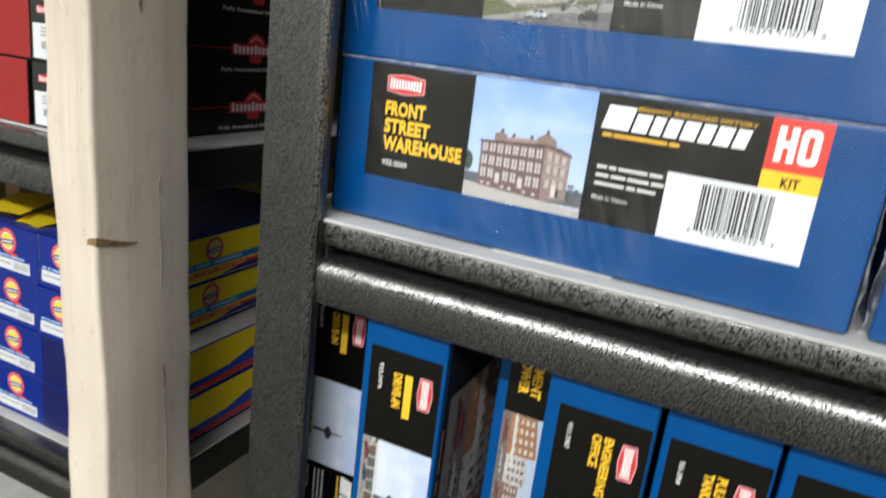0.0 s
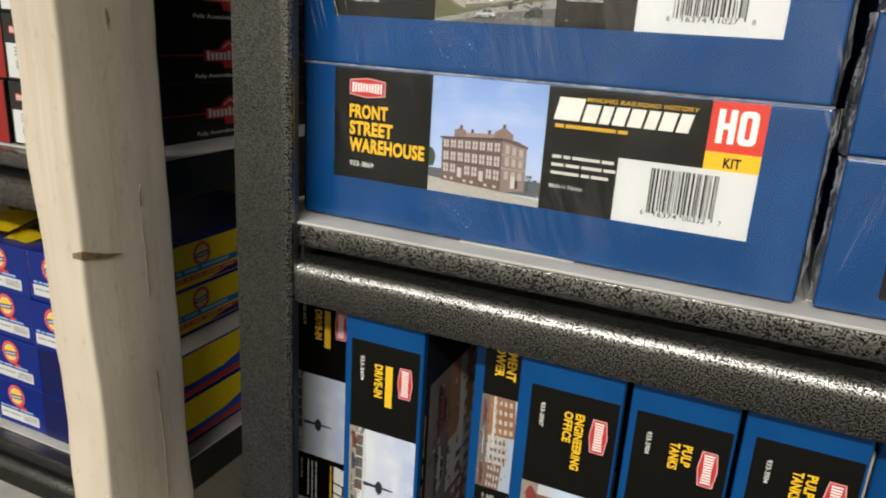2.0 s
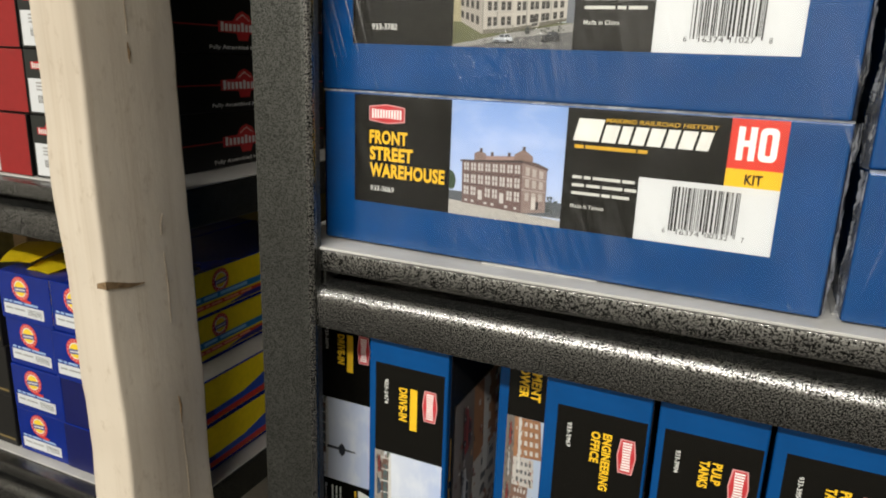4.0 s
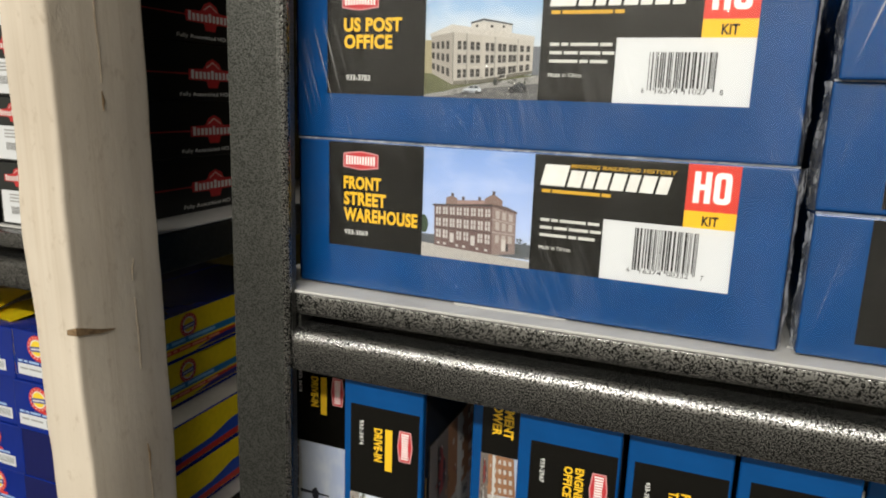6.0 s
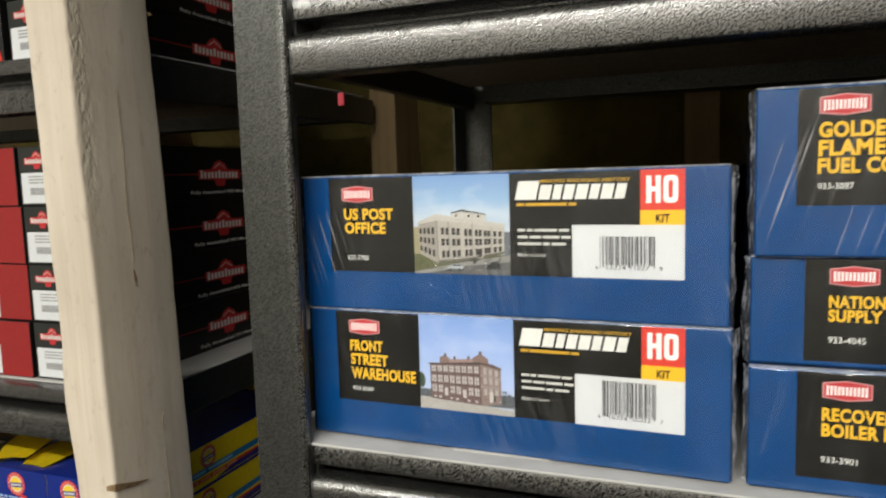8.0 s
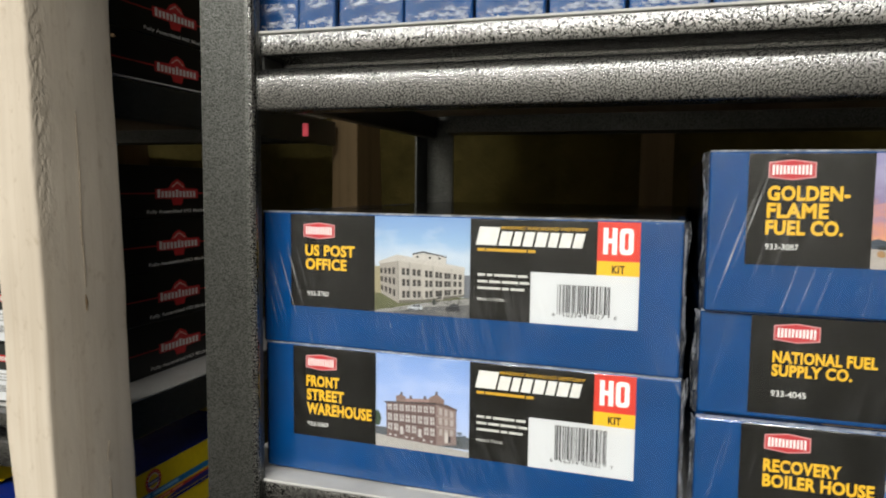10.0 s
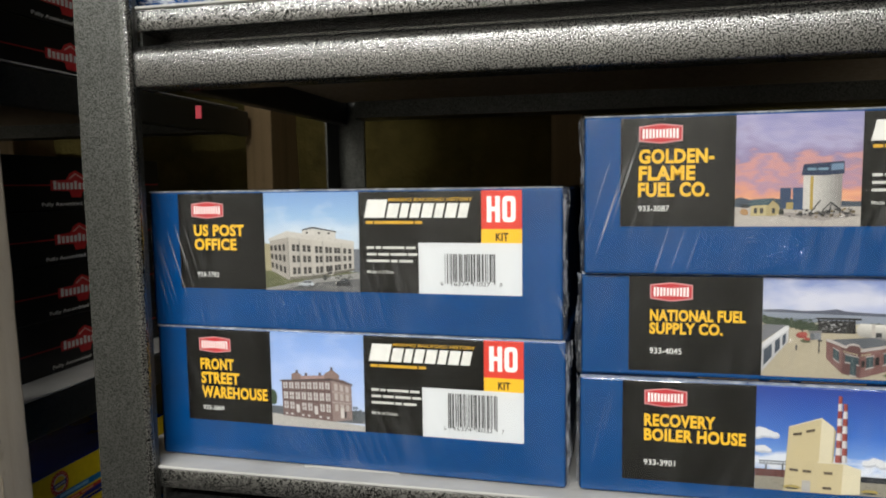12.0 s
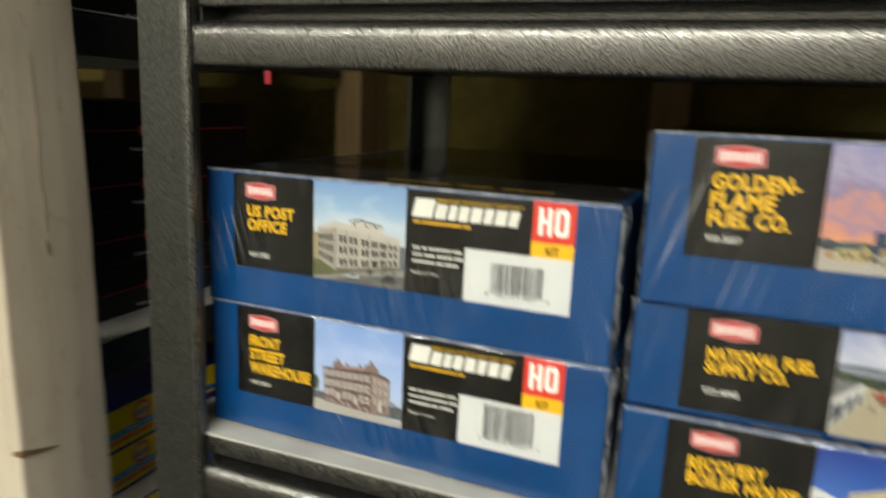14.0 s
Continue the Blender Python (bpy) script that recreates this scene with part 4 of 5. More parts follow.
    ph.poly(tone(110, 126, 66, spread=0.25), [(0.86, 0.95), (0.95, 0.885), (1, 0.865), (1, 0.995), (0.93, 0.99)], 8)
    ph.grit(((196, 178, 144), (212, 198, 166), (188, 170, 138)), 0.12, 0.56, 0.64, 0.98, 120, 0.010, 4, 15)
    ph.grit(((54, 74, 50), (104, 120, 84), (44, 60, 44)), 0.0, 0.40, 0.40, 0.46, 70, 0.018, 4, 16)
    ph.grit(((120, 70, 66), (164, 108, 100)), 0.72, 0.98, 0.74, 0.85, 50, 0.008, 9, 18)


def photo_boiler_house(ph):
    sky(ph, [(0.0, (170, 190, 222)), (0.30, (120, 158, 214)), (0.55, (66, 112, 190)), (1.0, (36, 64, 150))], ph.h, 0.92, (224, 226, 232), 34, 0.30, 1.15, (0.34, 0.46))
    cloud, under = tone(246, 246, 248, 0.02), tone(206, 210, 224, 0.03)
    for i, (x, y, a) in enumerate(((0.03, 0.43, 0.055), (0.085, 0.45, 0.05), (0.135, 0.465, 0.035), (0.0, 0.465, 0.05), (0.04, 0.60, 0.05), (0.085, 0.61, 0.03), (0.80, 0.685, 0.04), (0.85, 0.665, 0.05), (0.91, 0.69, 0.05), (0.97, 0.70, 0.05))):
        ph.blob(under, x + 0.006, y + 0.018, a * 1.06, a * 0.62, 2, 18, 0.25, i + 50)
        ph.blob(cloud, x, y, a, a * 0.62, 3, 18, 0.35, i)
    ph.rect(tone(168, 160, 138), 0, 1, 0.86, 1, 4)
    # conveyor bridge, red wagons and dark yard behind
    ph.rect(tone(130, 66, 60), 0, 0.26, 0.80, 0.87, 5)
    for i in range(6):
        ph.rect(tone(96, 46, 44), 0.015 + 0.045 * i, 0.022 + 0.045 * i, 0.80, 0.87, 6)
    ph.rect(tone(120, 128, 136), 0.03, 0.24, 0.715, 0.727, 5)
    ph.rect(tone(140, 146, 152), 0.03, 0.24, 0.740, 0.752, 5)
    for i in range(8):
        ph.rect(tone(120, 128, 136), 0.035 + 0.028 * i, 0.041 + 0.028 * i, 0.72, 0.745, 5)
    for x in (0.075, 0.195):
        ph.rect(tone(98, 104, 112), x, x + 0.012, 0.75, 0.80, 5)
    ph.rect(tone(50, 54, 62), 0.74, 1, 0.815, 0.87, 5)
    # twin striped stacks
    red, white = tone(206, 72, 62, 0.03), tone(240, 236, 236, 0.02)
    for x, y0, bands in ((0.634, 0.135, 8), (0.597, 0.065, 9)):
        for i in range(bands):
            g0, g1 = 0.013 + 0.0012 * i, 0.013 + 0.0012 * (i + 1)
            a, b = y0 + i * 0.070, min(0.70, y0 + (i + 1) * 0.070)
            if a < b:
                ph.poly(red if i % 2 == 0 else white, [(x - g0, a), (x + g0, a), (x + g1, b), (x - g1, b)], 6)
                ph.poly(tone(150, 52, 48, 0.03) if i % 2 == 0 else tone(190, 188, 194, 0.03), [(x + g0 * 0.35, a), (x + g0, a), (x + g1, b), (x + g1 * 0.35, b)], 7)
    # the tall block, its lower annexe, and the sunlit sides
    tan, pale = tone(230, 208, 148, 0.02), tone(246, 232, 190, 0.02)
    ph.poly(tan, [(0.238, 0.375), (0.470, 0.275), (0.455, 1.0), (0.212, 1.0)], 8)
    ph.poly(pale, [(0.470, 0.275), (0.560, 0.365), (0.548, 0.70), (0.458, 0.70)], 8)
    ph.poly(tone(206, 186, 134, 0.02), [(0.560, 0.38), (0.572, 0.39), (0.560, 0.70), (0.548, 0.70)], 8)
    ph.poly(tan, [(0.446, 0.70), (0.632, 0.70), (0.622, 1.0), (0.436, 1.0)], 9)
    ph.poly(pale, [(0.632, 0.70), (0.755, 0.75), (0.752, 0.985), (0.622, 1.0)], 9)
    ph.poly(tone(250, 240, 208, 0.01), [(0.238, 0.375), (0.470, 0.275), (0.470, 0.283), (0.238, 0.383)], 10)
    ph.poly(tone(250, 240, 208, 0.01), [(0.446, 0.70), (0.632, 0.70), (0.632, 0.707), (0.446, 0.707)], 10)
    slot = tone(92, 76, 60)
    for x, y, k in ((0.270, 0.435, -0.012), (0.362, 0.402, -0.018), (0.250, 0.775, 0.004), (0.345, 0.782, 0.004), (0.495, 0.790, 0.0), (0.490, 0.935, 0.0)):
        ph.poly(slot, [(x, y), (x + 0.062, y + k), (x + 0.062, y + k + 0.022), (x, y + 0.022)], 10)
        ph.poly(tone(188, 164, 112), [(x, y + 0.022), (x + 0.062, y + k + 0.022), (x + 0.062, y + k + 0.028), (x, y + 0.028)], 10)
    ph.rect(tone(196, 192, 190), 0.342, 0.402, 0.885, 1.0, 10)
    for x in (0.27, 0.82):
        ph.blob(tone(206, 176, 70), x, 0.955, 0.06, 0.020, 11, 12, 0.25, int(x * 10))
        ph.blob(tone(60, 60, 62), x, 0.968, 0.05, 0.008, 12, 10, 0.2)
    ph.grit(((150, 142, 122), (186, 178, 156), (120, 114, 100)), 0.0, 0.98, 0.90, 0.98, 110, 0.011, 7, 20)


def photo_drive_in(ph):
    sky(ph, [(0.0, (150, 160, 140)), (0.25, (206, 212, 224)), (1.0, (176, 190, 222))], ph.h, 0.6, (226, 230, 236), 40)
    ph.rect(tone(168, 158, 146), 0, 1, 0.86, 1, 2)
    # low trees behind, then the flat canopy on posts with the shop under it
    for i in range(6):
        ph.blob(tone(104, 116, 96, spread=0.3), 0.03 + 0.06 * i, 0.79 + 0.008 * (i % 3), 0.05, 0.030, 3, 12, 0.5, i)
    ph.poly(tone(228, 226, 220), [(0.02, 0.755), (0.50, 0.735), (0.98, 0.765), (0.98, 0.785), (0.02, 0.785)], 5)
    ph.poly(tone(126, 86, 70), [(0.08, 0.785), (0.70, 0.78), (0.70, 0.885), (0.08, 0.895)], 4)
    ph.poly(tone(86, 110, 112), [(0.14, 0.80), (0.62, 0.795), (0.62, 0.86), (0.14, 0.866)], 5)
    for i in range(8):
        ph.rect(tone(222, 216, 206), 0.06 + 0.125 * i, 0.075 + 0.125 * i, 0.78, 0.90, 6)
    # the tall sign on its mast
    ph.poly(tone(52, 56, 70), [(0.585, 0.30), (0.60, 0.30), (0.615, 0.76), (0.575, 0.76)], 6)
    ph.poly(tone(46, 50, 66), [(0.52, 0.52), (0.56, 0.47), (0.64, 0.47), (0.68, 0.52), (0.64, 0.57), (0.56, 0.57)], 7)
    for i, c in enumerate(((176, 56, 50), (60, 92, 130), (196, 188, 176), (52, 108, 92))):
        photo_car(ph, 0.14 + 0.24 * i, 0.955, 0.19, 0.065, c)
    ph.grit(((104, 92, 80), (150, 60, 54), (190, 184, 176), (60, 80, 100)), 0.0, 0.98, 0.80, 0.97, 70, 0.022, 7, 23)


def photo_brick_tower(ph):
    sky(ph, [(0.0, (170, 170, 168)), (1.0, (178, 196, 222))], ph.h)
    ph.rect(tone(132, 118, 108), 0, 1, 0.80, 1, 2)
    a = [(0.0, 0.24), (0.40, 0.16), (0.42, 0.80), (0.0, 0.82)]
    b = [(0.42, 0.34), (0.72, 0.30), (0.72, 0.80), (0.42, 0.80)]
    c = [(0.72, 0.42), (1.0, 0.46), (1.0, 0.82), (0.72, 0.80)]
    ph.poly(tone(196, 122, 70), a, 3)
    ph.poly(tone(214, 206, 196), b, 3)
    ph.poly(tone(150, 104, 84), c, 3)
    for t in (0.10, 0.30, 0.50, 0.70):
        ph.windows(tone(226, 218, 208), a, [(s, s + 0.12, t, t + 0.11) for s in (0.08, 0.32, 0.56, 0.80)], 4)
        ph.windows(tone(110, 112, 116), b, [(s, s + 0.14, t, t + 0.11) for s in (0.12, 0.42, 0.72)], 4)
        ph.windows(tone(214, 204, 194), c, [(s, s + 0.16, t, t + 0.12) for s in (0.12, 0.44, 0.76)], 4)
    ph.poly(tone(226, 222, 214), [(0.0, 0.66), (0.55, 0.64), (0.55, 0.69), (0.0, 0.72)], 5)
    for i, col in enumerate(((188, 60, 52), (206, 200, 196), (176, 58, 50))):
        photo_car(ph, 0.18 + 0.33 * i, 0.93, 0.26, 0.085, col)
    ph.grit(((206, 150, 100), (110, 78, 66), (224, 214, 204), (176, 60, 52), (88, 80, 78)), 0.0, 0.98, 0.30, 0.97, 120, 0.03, 5, 24)


def photo_office(ph):
    sky(ph, [(0.0, (186, 170, 150)), (0.5, (190, 208, 230)), (1.0, (130, 162, 210))], ph.h, 0.5, (226, 230, 236), 40)
    ph.rect(tone(170, 152, 134), 0, 1, 0.80, 1, 2)
    a = [(0.10, 0.42), (0.62, 0.36), (0.62, 0.88), (0.10, 0.86)]
    ph.poly(tone(150, 92, 76), a, 3)
    ph.poly(tone(176, 116, 96), [(0.62, 0.36), (0.92, 0.44), (0.92, 0.84), (0.62, 0.88)], 3)
    for t in (0.15, 0.55):
        ph.windows(tone(220, 214, 206), a, [(0.06 + 0.19 * i, 0.17 + 0.19 * i, t, t + 0.22) for i in range(5)], 4)
    ph.blob(tone(180, 52, 48), 0.12, 0.88, 0.08, 0.06, 5)
    ph.grit(((120, 72, 62), (182, 128, 108), (86, 78, 74)), 0.10, 0.90, 0.45, 0.97, 90, 0.025, 5, 25)


# ---- the kit boxes ----
def emblem(pr, u, v, w, h):
    """A red six-sided shield with a pale rim, and a pale band where its lettering stands."""
    def shield(g):
        return [(u + g, v + h * 0.13 + g), (u + w * 0.5, v + g), (u + w - g, v + h * 0.13 + g), (u + w - g, v + h * 0.87 - g), (u + w * 0.5, v + h - g), (u + g, v + h * 0.87 - g)]
    pr.poly(ink(216, 150, 150), shield(0), 2)
    pr.poly(LOGO_RED, shield(0.0006), 3)
    x = u + w * 0.08
    for k in range(11):
        ww = w * 0.050
        rise = h * (0.20 + 0.05 * abs(k - 5) / 5)
        pr.rect(ink(246, 240, 238), x, x + ww, v + h * 0.5 - rise, v + h * 0.5 + rise, 4)
        x += w * 0.0775


def wordmark(pr, u, v, w, h):
    """The maker's mark as eight leaning white blocks, the first one taller and wider."""
    shares = [0.215, 0.125, 0.095, 0.11, 0.12, 0.10, 0.12, 0.105]
    x = u
    for i, s in enumerate(shares):
        ww = w * s - w * 0.020
        top = v if i == 0 else v + h * 0.22
        lean = 0.22 * (v + h - top)
        pr.poly(ink(228, 227, 222), [(x + lean, top), (x + ww + lean, top), (x + ww, v + h), (x, v + h)], 3)
        x += w * s
    return pr


def heavy_letters(pr, u, v, w, h):
    """The scale letters H and O in a heavy upright cut."""
    paper = ink(246, 244, 240)
    lw, st = w * 0.46, w * 0.165
    for a in (u, u + lw - st):
        pr.rect(paper, a, a + st, v, v + h, 4)
    pr.rect(paper, u + st, u + lw - st, v + h * 0.40, v + h * 0.58, 4)
    x0, r, n = u + w - lw, lw * 0.34, 5

    def ring(g, rad):
        pts = []
        for cx, cy, a0 in ((x0 + lw - g - rad, v + g + rad, -90), (x0 + lw - g - rad, v + h - g - rad, 0), (x0 + g + rad, v + h - g - rad, 90), (x0 + g + rad, v + g + rad, 180)):
            for i in range(n):
                a = radians(a0 + 90 * i / (n - 1))
                pts.append((cx + rad * math.cos(a), cy + rad * math.sin(a)))
        return pts
    outer, inner = ring(0, r), ring(st, r * 0.32)
    for i in range(len(outer)):
        j = (i + 1) % len(outer)
        pr.poly(paper, [outer[i], outer[j], inner[j], inner[i]], 4)


def kit_box(at, w, h, d, spec, group=""):
    """A glossy blue kit box seen from its printed end: the end is the plane y = 0, its lower left corner the origin."""
    t = thing("kit_box", at, spec["label"], "box", group)
    part("carton", block(0, w, 0, d, 0, h, 0.0009, 2), BLUE, t)
    lid = block(0.004, w - 0.004, 0.004, d - 0.004, h - 0.0008, h + 0.0003)
    lid_print = part("lid_print", lid, ink(34, 34, 34, 0.09), t, "dark printed lid")
    gold = bmesh.new()
    for a, b, c, e in ((0.44, 0.60, 0.022, 0.030), (0.62, 0.70, 0.022, 0.030), (0.72, 0.84, 0.022, 0.030), (0.24, 0.36, 0.0050, 0.0063), (0.38, 0.42, 0.0050, 0.0063), (0.44, 0.56, 0.0050, 0.0063)):
        gold.faces.new([gold.verts.new((w * x, y, h + 0.0004)) for x, y in ((a, c), (b, c), (b, e), (a, e))])
    part("lid_lettering", gold, ink(140, 112, 44), lid_print, "gold strokes of lettering")
    if spec.get("lid_photo"):
        lp = Print(0, 0.15)
        spec["lid_photo"](Photo(lp, 0, 0, 0.12, 0.15))
        lid_ob = lp.done("lid_photograph", lid_print, "printed photograph on the lid")
        lid_ob.matrix_basis = pose(0.036, 0.010, h + 0.0006, -90, 0, 0)
    mm = 0.001
    u0, ph, top = spec.get("u0", 18.5) * mm, spec.get("ph", 56) * mm, spec.get("top", 0.8) * mm
    bw, pw, pwide = spec.get("bw", 56) * mm, spec.get("pw", 58) * mm, spec.get("wide", 205) * mm
    z0 = h - top
    pr = Print(u0, z0)
    pr.rect(BLACK, 0, bw, 0, ph)
    title_panel = pr.done("title_panel", t, "black printed title panel")
    pr = Print(u0, z0)
    pr.rect(BLACK, bw + pw, pwide, 0, ph)
    data_panel = pr.done("data_panel", t, "black printed data panel")
    lu, lv = spec.get("logo", (9.0, 4.4))
    pr = Print(u0, z0)
    ew, eh = spec.get("emblem", (21, 10))
    emblem(pr, lu * mm, lv * mm, ew * mm, eh * mm)
    pr.done("emblem", title_panel, "red shield emblem")
    pr = Print(u0, z0)
    for text, u, v, ww, hh in spec["title"]:
        if text:
            pr.words(YELLOW, text, u * mm, v * mm, ww * mm, hh * mm, 2, 0.041)
        else:
            pr.bars(YELLOW, [ww * mm], u * mm, (v + 0.4) * mm, (hh - 0.8) * mm, 0, 2)
    pr.done("title", title_panel, "yellow printed title")
    if spec.get("number"):
        n, u, v, ww, hh = spec["number"]
        pr = Print(u0, z0)
        pr.words(ink(232, 232, 228), n, u * mm, v * mm, ww * mm, hh * mm, 2, 0.012)
        pr.done("stock_number", title_panel, "white stock number")
    pic = Print(0, ph)
    spec["photo"](Photo(pic, 0, 0, pw, ph))
    pic_ob = pic.done("photograph", t, "printed photograph of a model building")
    pic_ob.location = (u0 + bw, 0, z0 - ph)
    s = ph / 0.056
    r0 = bw + pw
    if spec.get("right", True):
        pr = Print(u0 + r0, z0)
        wordmark(pr, 3.2 * mm, 4.4 * s * mm, 60 * mm, 10 * s * mm)
        pr.done("wordmark", data_panel, "white maker's mark")
        pr = Print(u0 + r0, z0)
        pr.words(GOLD, "MAKING RAILROAD HISTORY", 17.5 * mm, 3.6 * s * mm, 47 * mm, 1.9 * s * mm, 4, 0.015, 0.2)
        pr.bars(GOLD, [4.2 * mm, 22.5 * mm, 4.2 * mm], 4.2 * mm, 16.2 * s * mm, 1.6 * s * mm, 0.8 * mm)
        for i, ws in enumerate(([4.4, 3.2, 12.5, 5.4], [5.8, 6.4, 9.2, 5.2], [13.2, 3.8, 7.8])):
            pr.bars(PALE, [a * mm for a in ws], 4.4 * mm, (30.2 + 3.7 * i) * s * mm, 1.35 * s * mm, 0.9 * mm)
        pr.words(PALE, spec.get("made", "Made in China"), 4.4 * mm, 43.4 * s * mm, 15.5 * mm, 1.9 * s * mm, 3, 0.012)
        pr.done("small_print", data_panel, "small gold and white printing")
        pr = Print(u0 + r0, z0)
        pr.rect(WHITE, 34.3 * mm, 91 * mm, 28 * s * mm, 56 * s * mm, 2)
        rnd = random.Random(len(spec["label"]) * 7 + int(w * 1e4))
        b0, b1 = spec.get("bars", (34, 49))
        x, k = 49.0, 0
        while x < 77.2:
            ww = 0.3 * rnd.choice((1, 1, 2, 2, 3))
            long = k < 3 or x > 75.6 or 62.4 < x < 63.8
            pr.rect(DARK_INK, x * mm, (x + ww) * mm, b0 * s * mm, (b1 + (1.2 if long else 0)) * s * mm, 3)
            x += ww + 0.3 * rnd.choice((1, 1, 2, 3))
            k += 1
        for txt, ux, wx in zip(spec.get("digits", ("6", "16374", "11027", "8")), (46.6, 52.5, 64.5, 79.0), (1.3, 9.6, 9.4, 1.3)):
            pr.words(DARK_INK, txt, ux * mm, (b1 + 0.2) * s * mm, wx * mm, 2.2 * s * mm, 3, 0.0)
        pr.done("bar_code_label", data_panel, "white bar code label")
        pr = Print(u0 + r0, z0)
        pr.rect(RED, 69.3 * mm, 91 * mm, 0, 20.5 * s * mm, 2)
        heavy_letters(pr, 72.3 * mm, 3.1 * s * mm, 15.4 * mm, 13.8 * s * mm)
        pr.done("scale_mark", data_panel, "red square with white letters")
        pr = Print(u0 + r0, z0)
        pr.rect(YELLOW, 69.3 * mm, 91 * mm, 20.5 * s * mm, 28 * s * mm, 2)
        pr.words(DARK_INK, "KIT", 77.0 * mm, 22.5 * s * mm, 6.8 * mm, 4.3 * s * mm, 4, 0.03)
        pr.done("kit_mark", data_panel, "yellow strip with dark letters")
    if spec.get("film", True):
        bm = block(-0.0008, w + 0.0008, -0.0012, d + 0.001, -0.0002, h + 0.0006, 0.0024, 5)
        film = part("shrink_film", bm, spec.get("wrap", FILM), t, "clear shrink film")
        film.visible_shadow = False
        if spec.get("seam"):
            rs = random.Random(int(h * 1e5))
            for edge in spec["seam"]:
                bm = bmesh.new()
                rows = []
                n = 60 if edge != "top" else 110
                for i in range(n + 1):
                    if edge == "top":
                        # thin pale strip added as the highlight line along the top fold
                        x = w * i / n
                        out = 0.0005 + 0.0006 * abs(noise.noise(Vector((x * 26, h * 70, 5))))
                        rows.append([bm.verts.new((x, -0.0011, h + 0.0004 - out * 0.7)), bm.verts.new((x, -0.0008 - out * 0.4, h + 0.0006)), bm.verts.new((x, 0.0006, h + 0.0009))])
                        continue
                    z = h * i / n
                    out = 0.0018 + 0.0105 * max(0.0, noise.noise(Vector((z * 34, h * 50, 0)))) ** 1.3 + 0.0005 * rs.random()
                    sx = -1 if edge == "left" else 1
                    x = 0 if edge == "left" else w
                    rows.append([bm.verts.new((x + sx * 0.0004, -0.0006, z)), bm.verts.new((x + sx * out * 0.6, 0.0018 + 0.0008 * rs.random(), z)), bm.verts.new((x + sx * out, 0.005 + 0.002 * rs.random(), z))])
                for p, q in zip(rows, rows[1:]):
                    for i in (0, 1):
                        bm.faces.new((p[i], p[i + 1], q[i + 1], q[i]))
                part("film_seam", bm, FOLD_GLINT if edge == "top" else SEAM, film, "crumpled film seam").visible_shadow = False
        if spec.get("foot"):
            # film gathered in a crumpled burst over the lower end of an upright box
            long, wide, tall = 22, 16, spec["foot"]
            bm = bmesh.new()
            grid = []
            for i in range(long + 1):
                a = i / long
                row = []
                for j in range(wide + 1):
                    b = j / wide
                    ridge = 1 - abs(noise.noise(Vector((a * 5.5 + h * 900, b * 7 + a * 4 * (b - 0.5), w * 40)))) * 2.2
                    row.append(bm.verts.new((w - tall * (1 - a), -0.0016 - 0.0026 * max(0.0, ridge) * a * math.sin(math.pi * (0.08 + 0.84 * b)), h * (0.03 + 0.94 * b))))
                grid.append(row)
            for p, q in zip(grid, grid[1:]):
                for j in range(wide):
                    bm.faces.new((p[j], p[j + 1], q[j + 1], q[j]))
            part("film_burst", bm, BURST, film, "crumpled gathered film").visible_shadow = False
    return t


PITCH_Z = 1.1952


def stack_at(x, y, z, turn=0.0):
    return pose(x, y, z, 0, 0, turn)


WAREHOUSE = dict(seam=("right", "top"), wrap=FILM_STREET, label="glossy blue warehouse kit box in clear film", title=[("FRONT", 9.2, 17.8, 22.5, 7.0), ("STREET", 9.4, 26.2, 25.5, 7.2), ("WAREHOUSE", 9.4, 34.8, 43.8, 7.4)],
                 number=("933-3069", 10.0, 46.8, 14.2, 2.7), photo=photo_warehouse, made="Made in Taiwan", bars=(30.5, 49), digits=("6", "16374", "00332", "7"), logo=(9, 4.4))
POST_OFFICE = dict(seam=("left", "right", "top"), wrap=FILM_POST, label="glossy blue post office kit box in clear film", title=[("US POST", 10.0, 18.2, 33.0, 6.9), ("OFFICE", 10.2, 26.4, 27.6, 7.0)],
                   number=("933-3782", 11.5, 46.3, 14.2, 2.8), photo=photo_post_office, logo=(9, 4.8))
FLAME = dict(seam=("left", "top"), wrap=FILM_FLAME, label="glossy blue fuel company kit box in clear film", u0=17.8, ph=54.6, title=[("GOLDEN-", 9.0, 15.6, 36.0, 7.4), ("FLAME", 9.0, 24.0, 27.2, 7.4), ("FUEL CO.", 8.8, 32.3, 34.0, 7.4)],
             number=("933-3087", 9.0, 44.0, 15.0, 2.9), photo=photo_sunset_silo, logo=(9, 3.0), bw=55, pw=56.5)
NATIONAL = dict(seam=("left", "top"), wrap=FILM_TAUT, label="thin glossy blue fuel supply kit box", u0=24.0, ph=50, top=0.8, title=[("NATIONAL FUEL", 10.6, 17.4, 46.5, 6.2), ("SUPPLY CO.", 10.4, 24.2, 36.0, 6.2)],
                number=("933-4045", 10.6, 37.6, 16.0, 3.2), photo=photo_fuel_depot, logo=(10.6, 3.2), bw=65, pw=64, wide=215)
BOILER = dict(seam=("left", "top"), wrap=FILM_TAUT, label="glossy blue boiler house kit box on the liner", u0=21.5, ph=53, top=0.8, title=[("RECOVERY", 11.0, 17.2, 35.0, 6.8), ("BOILER HOUSE", 11.0, 25.0, 49.5, 6.8)],
              number=("933-3901", 11.0, 41.6, 15.6, 3.1), photo=photo_boiler_house, logo=(11, 3.6), bw=65, pw=64, wide=215)

